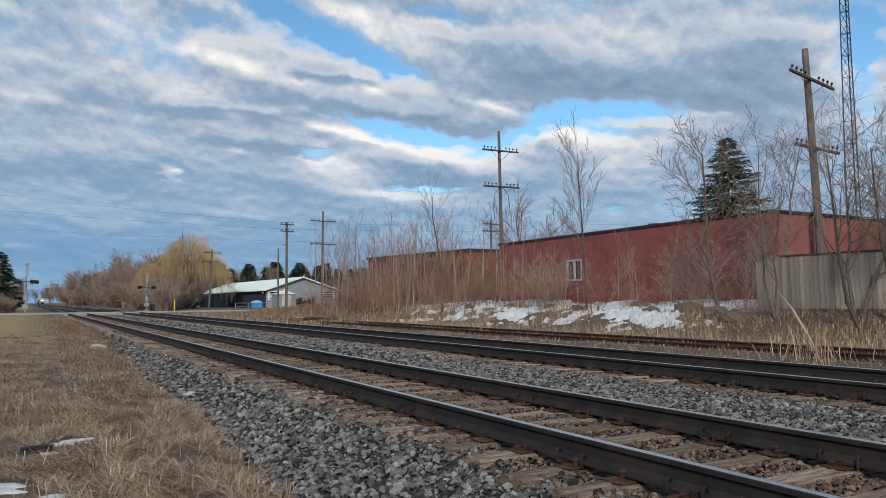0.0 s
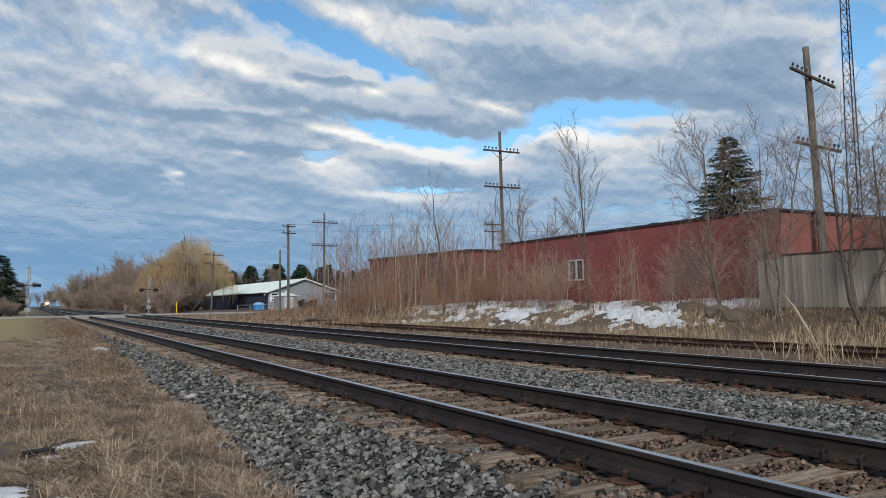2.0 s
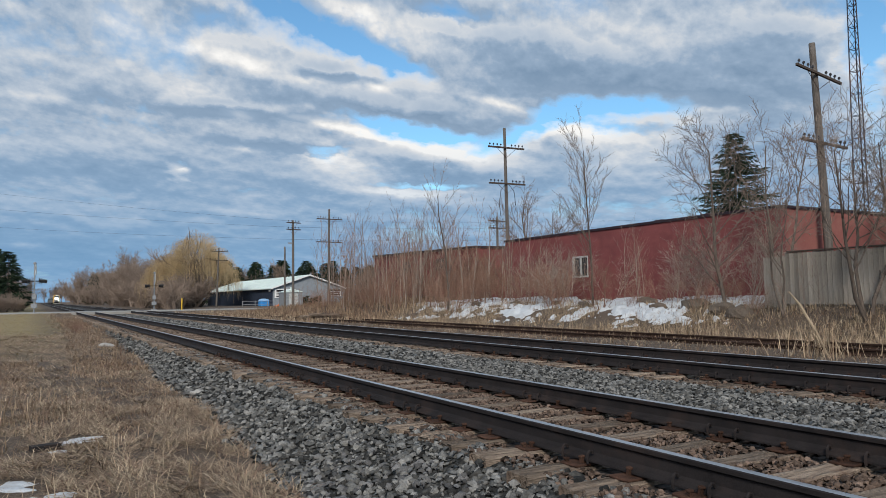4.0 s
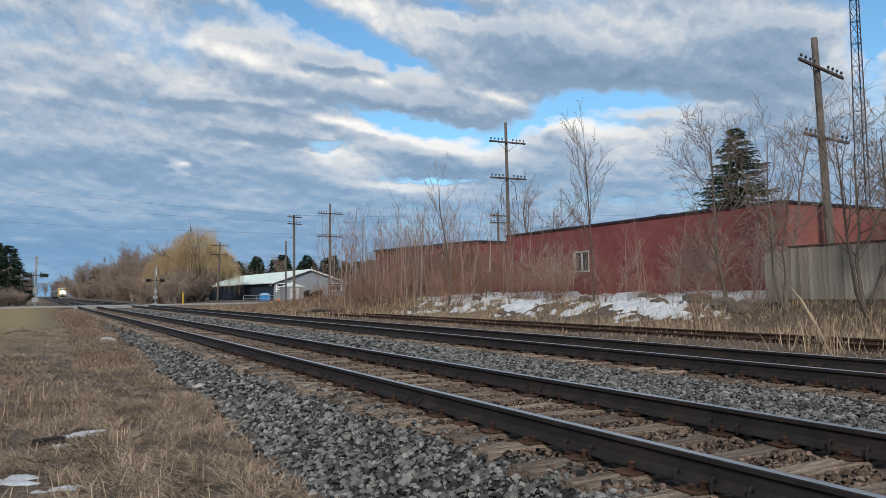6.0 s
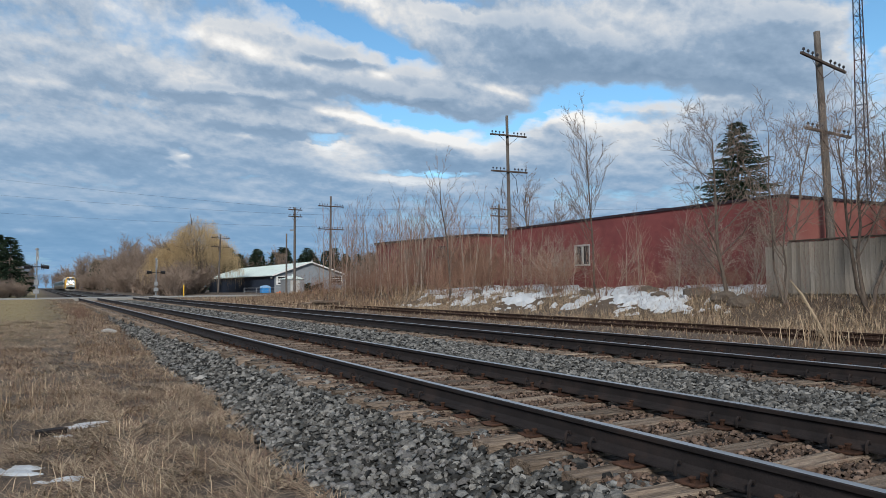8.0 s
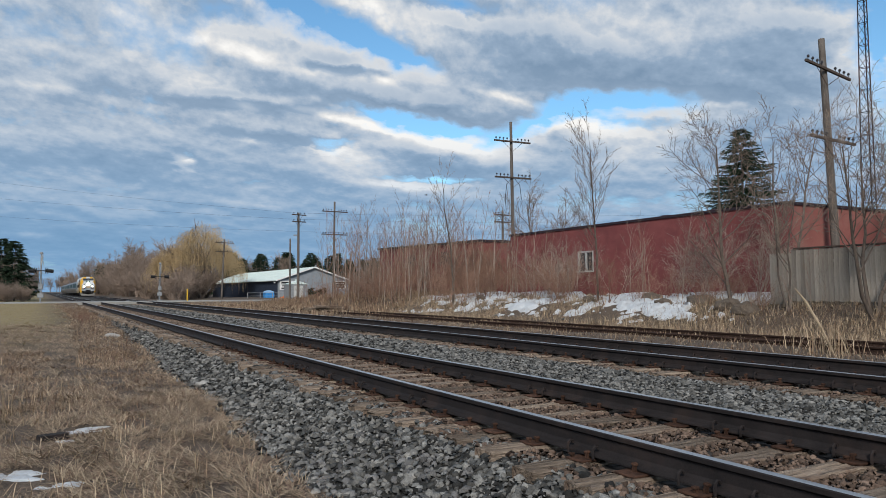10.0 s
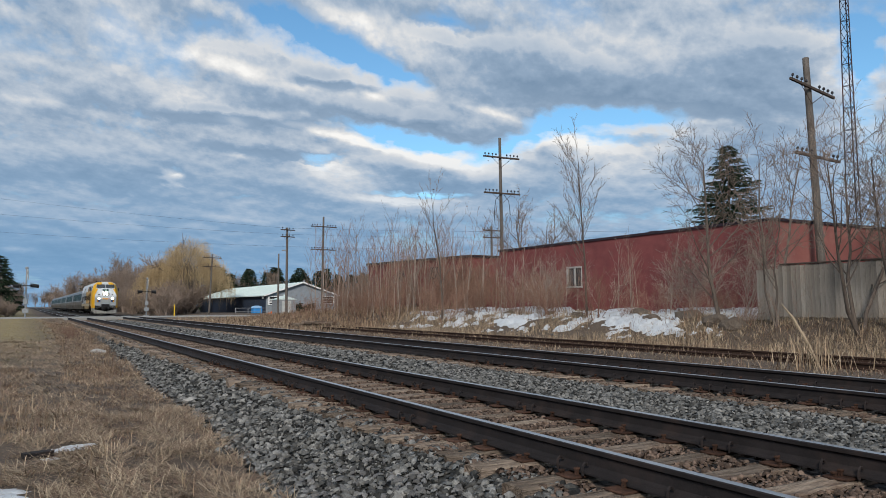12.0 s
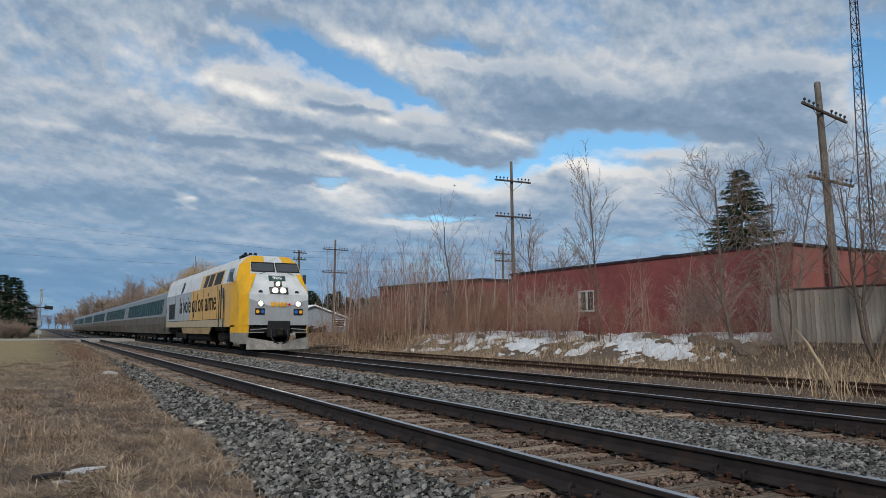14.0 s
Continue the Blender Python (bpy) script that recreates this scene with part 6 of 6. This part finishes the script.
    for q in (-1, 1):
        part("brow", panel(facing([(q * .42, F["w1"][1], ws1), mir(F["w1"], q), mir(F["t"], q), (q * .34, F["t"][1], top)], (0, -1, 1))), M_LYELLOW, L, "yellow brow panel")
        part("corner_panel", panel(facing([mir(F["lo"], q), mir(S["lo"], q), mir(S["mid"], q), mir(F["mid"], q)], (q, -1, 0))), M_LYELLOW, L, "yellow corner panel")
        part("corner_panel", panel(facing([mir(F["mid"], q), mir(S["mid"], q), mir(S["w0"], q)], (q, -1, 0))), M_LYELLOW, L)
        part("corner_panel", panel(facing([mir(F["mid"], q), mir(S["w0"], q), mir(F["w0"], q)], (q, -1, .5))), M_LYELLOW, L)
        part("corner_panel", panel(facing([mir(F["w0"], q), mir(S["w0"], q), mir(S["w1"], q), mir(F["w1"], q)], (q, -1, .5))), M_LYELLOW, L)
        part("corner_panel", panel(facing([mir(F["w1"], q), mir(S["w1"], q), mir(S["t"], q), mir(F["t"], q)], (q, -1, .5))), M_LYELLOW, L)
        part("cheek", panel(facing([mir(S["lo"], q), (q * 1.5, 1.56, lo), (q * 1.5, 1.56, 3.02), mir(S["w0"], q), mir(S["mid"], q)], (q, 0, 0))), M_LYELLOW, L)
        part("cheek", panel(facing([mir(S["w0"], q), (q * 1.5, 1.56, 3.02), (q * 1.36, 2.05, 3.72), mir(S["w1"], q)], (q, 0, .3))), M_LYELLOW, L)
        part("cheek", panel(facing([mir(S["w1"], q), (q * 1.36, 2.05, 3.72), (q * 1.22, 2.1, 4.02), mir(S["t"], q)], (q, 0, .5))), M_LGREY, L)
        # yellow wedge running down from the windshield corner
        part("yellow_wedge", panel(facing([mir((1.10, .605, 3.30), q), mir((.86, .605, 3.30), q), mir((1.265, .055, 2.46), q)], (0, -1, 1)), .004), M_LYELLOW, L).location = (0, -.012, .012)
        g = part("windshield", panel(facing([(q * .07, .703, 3.42), (q * 1.02, .703, 3.42), (q * .97, .975, 3.78), (q * .07, .975, 3.78)], (0, -1, 1)), .01), M_CABGLASS, L)
        g.location = (0, -.012, .012)
        part("wiper", rod((q * .75, .58, 3.28), (q * .5, .62, 3.36), .012, 4), M_BLACK, g)
        bm = bmesh.new()
        for a, b in (((.05, .69, 3.40), (1.04, .69, 3.40)), ((.05, .99, 3.80), (.99, .99, 3.80)), ((.05, .69, 3.40), (.05, .99, 3.80)), ((1.04, .69, 3.40), (.99, .99, 3.80))):
            tube(bm, [mir(a, q), mir(b, q)], [.022, .022], 5)
        part("window_gasket", bm, M_BLACK, g).location = (0, -.012, .012)
        # lights
        c = (q * .80, -.03, 2.02)
        part("ditch_light", rod((c[0], -.025, c[2]), (c[0], .02, c[2]), .15, 16), M_STEEL, L)
        part("ditch_lens", rod((c[0], -.04, c[2]), (c[0], -.026, c[2]), .078, 16), M_BEAM2, L, "lit ditch light")
        part("horn_port", rod((q * .78, .10, 2.50), (q * .78, .16, 2.50), .095, 12), M_BLACK, L)
        mk = part("marker_box", boxed(q * .82 - .2, q * .82 + .2, -.03, .0, 1.55, 1.82, .006), M_BLACK, L)
        part("marker_lens", rod((q * .82 - .10, -.045, 1.685), (q * .82 - .10, -.03, 1.685), .075, 12), M_LOGO if q < 0 else M_MARKBLUE, mk)
        part("marker_lens", rod((q * .82 + .10, -.045, 1.685), (q * .82 + .10, -.03, 1.685), .075, 12), M_MARKBLUE if q < 0 else M_LOGO, mk)
    slope = -math.degrees(math.atan2(.57, .90))

    def on_slope(z):
        return .05 + (z - mid) / (ws0 - mid) * .57

    def plate(name, x0, x1, z0, z1, mat, off, parent, label=""):
        return part(name, panel(facing([(x0, on_slope(z0) - off, z0 + off * .6), (x1, on_slope(z0) - off, z0 + off * .6), (x1, on_slope(z1) - off, z1 + off * .6), (x0, on_slope(z1) - off, z1 + off * .6)], (0, -1, .5)), .03), mat, parent, label)

    nb = plate("number_box", -.36, .36, 3.00, 3.22, M_NUMBER, .035, L, "dark number box")
    letters(nb, "905", .20, (0, on_slope(3.11) - .05, 3.135), M_WHITE, (90 + slope, 0, 0), .004, "lettering", .40)
    hb = plate("headlight_box", -.17, .17, 2.74, 2.96, M_BLACK, .04, L)
    def lamp(x, z, r, parent):
        y = on_slope(z)
        bm = rod((x, y - .075, z + .035), (x, y - .045, z + .02), r, 16)
        part("headlight_lens", bm, M_BEAM, parent, "lit headlight")
    lamp(0, 2.85, .07, hb)
    db = plate("headlight_box", -.40, .40, 2.42, 2.70, M_BLACK, .04, L)
    for q in (-1, 1):
        lamp(q * .17, 2.56, .10, db)
    # logo as plain shapes
    lg = part("logo_bar", panel(facing([(-.34, -.035, 1.90), (-.22, -.035, 1.90), (-.20, -.035, 2.08), (-.40, -.035, 2.08)], (0, -1, 0)), .01), M_LOGO, L, "orange logo shape")
    for x in (-.12, .06, .20):
        part("logo_bar", panel(facing([(x - .06, -.035, 1.90), (x + .05, -.035, 1.90), (x + .12, -.035, 2.08), (x + .01, -.035, 2.08)], (0, -1, 0)), .01), M_LOGO, L)
    part("logo_mark", rod((.42, -.035, 1.99), (.42, -.015, 1.99), .062, 6), M_LEAF_RED, L, "small red mark")
    # pilot, coupler and plow
    part("buffer_beam", boxed(-1.25, 1.25, .12, .5, .78, 1.12, .02), M_UNDER, L)
    part("coupler_pocket", boxed(-.48, .48, -.06, .14, .62, 1.30, .03), M_BLACK, L)
    part("coupler", boxed(-.16, .16, -.42, .05, .68, .98, .05), M_UNDER, L)
    part("knuckle", boxed(-.20, .06, -.58, -.38, .66, 1.0, .06), M_UNDER, L)
    for q in (-1, 1):
        bm = bmesh.new()
        tube(bm, [(q * .34, -.04, .95), (q * .36, -.18, .62), (q * .24, -.26, .42), (q * .08, -.28, .36)], [.035] * 4, 6)
        part("air_hose", bm, M_BLACK, L)
        part("plow_blade", panel(facing([(0, -.42, .10), (0, -.30, .40), (q * 1.30, .10, .62), (q * 1.34, .02, .12)], (q * .2, -1, 0)), .05), M_PLOW, L, "worn grey snowplow blade")
        part("end_step", boxed(*sorted((q * .62, q * 1.25)), .0, .14, .80, .84), M_PLOW, L)
        part("cut_lever", rod((q * .5, -.03, .98), (q * 1.2, -.03, .92), .02, 5), M_STEEL, L)
    # roof gear and belly
    for x in (-.95, -.73, -.51):
        bm = bmesh.new()
        tube(bm, [(x, 2.9, 4.26), (x, 2.5, 4.27), (x, 2.2, 4.28)], [.04, .045, .085], 8)
        part("horn", bm, M_BLACK, L)
    part("horn_mount", boxed(-1.05, -.4, 2.7, 2.95, 3.95, 4.25), M_BLACK, L)
    for y in (9.5, 14.6):
        part("roof_hatch", boxed(-.5, .5, y, y + 1.6, 4.2, 4.33, .03), M_UNDER, L)
    part("fuel_tank", boxed(-1.3, 1.3, 7.4, 13.8, .32, 1.05, .12), M_UNDER, L)
    part("underframe", boxed(-1.3, 1.3, 1.0, 20.8, .86, 1.05), M_UNDER, L)
    bogie(L, 4.3, 1.37, .51, 1.18)
    bogie(L, 17.0, 1.37, .51, 1.18)
    letters(L, "la voie qu'on aime", 1.35, (-1.512, 10.6, 2.28), M_UNDER, (90, 0, -90), .004, "lettering", 10.3, "dark slogan lettering")
    return L


def coach():
    C = thing("coach", "silver passenger coach with a dark tinted window band", "railway coach", "coaches of the train")
    n = 25.8
    low = [(-1.38, .62), (1.38, .62), (1.54, 1.30), (1.54, 1.78), (-1.54, 1.78), (-1.54, 1.30)]
    bm = bmesh.new()
    prism(bm, low, "y", 0, n)
    part("lower_side", bm, M_CARLOW, C, "dusty grey lower side")
    bm = bmesh.new()
    prism(bm, [(-1.55, 1.782), (1.55, 1.782), (1.53, 1.95), (-1.53, 1.95)], "y", 0, n)
    part("belt_stripe", bm, M_CAR, C, "pale belt stripe")
    bm = bmesh.new()
    prism(bm, [(-1.50, 1.952), (1.50, 1.952), (1.40, 2.98), (-1.40, 2.98)], "y", .05, n - .05)
    part("window_band", bm, M_CARGLASS, C, "dark tinted window band")
    bm = bmesh.new()
    prism(bm, [(-1.43, 2.982), (1.43, 2.982), (1.30, 3.32), (.95, 3.56), (.4, 3.66), (-.4, 3.66), (-.95, 3.56), (-1.30, 3.32)], "y", 0, n)
    part("roof", bm, M_CARROOF, C, "grey rounded roof")
    for q in (-1, 1):
        for k in range(18):
            y = 1.9 + k * 1.29
            v = [(q * 1.503, y, 1.952), (q * 1.503, y + .09, 1.952), (q * 1.403, y + .27, 2.98), (q * 1.403, y + .18, 2.98)]
            part("window_post", panel(facing(v, (q, 0, .1)), .02), M_POST, C)
        for y in (0.0, n - 1.5):
            v = [(q * 1.516, y, 1.952), (q * 1.516, y + 1.5, 1.952), (q * 1.416, y + 1.5, 2.98), (q * 1.416, y, 2.98)]
            part("end_panel", panel(facing(v, (q, 0, .1)), .02), M_CAR, C)
            part("door", boxed(*sorted((q * 1.50, q * 1.55)), y + .3, y + 1.2, .95, 1.75), M_CARLOW, C)
    part("end_diaphragm", boxed(-.7, .7, -.25, .0, .9, 3.2, .03), M_UNDER, C)
    part("underfloor_gear", boxed(-1.2, 1.2, 6.5, 19.0, .30, .62, .04), M_UNDER, C)
    bogie(C, 3.6, 1.25, .46, 1.12)
    bogie(C, n - 3.6, 1.25, .46, 1.12)
    return C


train = [(locomotive(), 0.0)]
_first = coach()
for _k in range(6):
    train.append((_first if _k == 0 else copy_thing(_first, pose(T2, 600 + 30 * _k, Z2)), 21.3 + 26.1 * _k))

# ---- birds ----
GULL_WAY = [   # seconds and place; it starts from the roof behind the red building
    (0, 34.50, 58.00, 4.60),
    (8.4, 34.50, 58.00, 4.60),
    (10.5, 36.32, 70.26, 13.19),
    (11, 36.71, 69.97, 13.55),
    (11.5, 37.57, 69.49, 13.71),
    (12, 38.37, 69.02, 13.88),
    (12.5, 38.98, 68.68, 14.05),
    (13, 39.51, 68.38, 14.00),
    (13.5, 40.36, 67.89, 13.82),
    (14, 41.23, 67.37, 13.65),
]
FINCH_WAY = [
    (0, 33.50, 30.50, 4.55),
    (8.4, 33.50, 30.50, 4.55),
    (10.5, 34.93, 47.32, 13.03),
    (12, 32.44, 49.05, 13.00),
    (12.5, 31.52, 49.70, 12.90),
    (13, 30.67, 50.25, 12.80),
    (13.5, 29.86, 50.68, 12.93),
    (14, 29.27, 51.00, 12.93),
]
M_FEATHER = surface("grey_feathers", (0.10, 0.10, 0.11), (0.22, 0.22, 0.23), 0.8, scale=8, fine=60, bump=0)
M_DARKFEATHER = surface("dark_feathers", (0.02, 0.02, 0.022), (0.05, 0.05, 0.055), 0.8, scale=8, fine=60, bump=0)


def bird(label, span, mat):
    """A bird in flight, heading along -Y, wings spread."""
    b = thing("bird", label, "bird", "birds in the air")
    s = span
    bm = bmesh.new()
    tube(bm, [(0, -.30 * s, .01 * s), (0, -.22 * s, 0), (0, -.05 * s, 0), (0, .15 * s, 0), (0, .30 * s, .01 * s)], [.015 * s, .05 * s, .075 * s, .05 * s, .02 * s], 8)
    part("body", bm, mat, b)
    for q in (-1, 1):
        w = [(q * .03 * s, -.12 * s, .02 * s), (q * .26 * s, -.15 * s, .12 * s), (q * .52 * s, -.02 * s, .09 * s), (q * .26 * s, .02 * s, .11 * s), (q * .03 * s, .08 * s, .02 * s)]
        part("wing", panel(facing([w[0], w[1], w[3], w[4]], (0, 0, 1)), .012 * s), mat, b)
        part("wing_tip", panel(facing([w[1], w[2], w[3]], (0, 0, 1)), .008 * s), mat, b)
    part("tail", panel(facing([(-.03 * s, .24 * s, 0), (.03 * s, .24 * s, 0), (.07 * s, .40 * s, 0), (-.07 * s, .40 * s, 0)], (0, 0, 1)), .01 * s), mat, b)
    return b


def flight(way):
    """Poses along the way, each headed to the next place."""
    out, turn = [], 0.0
    for i, (t, *p) in enumerate(way):
        q = way[min(i + 1, len(way) - 1)][1:]
        d = Vector(q) - Vector(p)
        if d.xy.length > .3:
            new_turn = math.degrees(math.atan2(d.x, -d.y))
            turn += max(-80.0, min(80.0, (new_turn - turn + 180) % 360 - 180))
        out.append((t, pose(*p, 0, 0, turn)))
    return out


gull = bird("grey bird gliding before the clouds", .62, M_FEATHER)
finch = bird("small dark bird fluttering past the pole", .30, M_DARKFEATHER)


def motions():
    """The train runs in along the second track at a steady 36 m/s; two birds cross the sky."""
    for car, back in train:
        walk(car, [(t, pose(T2, 30.19 + 36.16 * (14.0 - t) + back, Z2)) for t in (0.0, 3.5, 7.0, 10.5, 14.0)])

    walk(gull, flight(GULL_WAY))
    walk(finch, flight(FINCH_WAY))


motions()
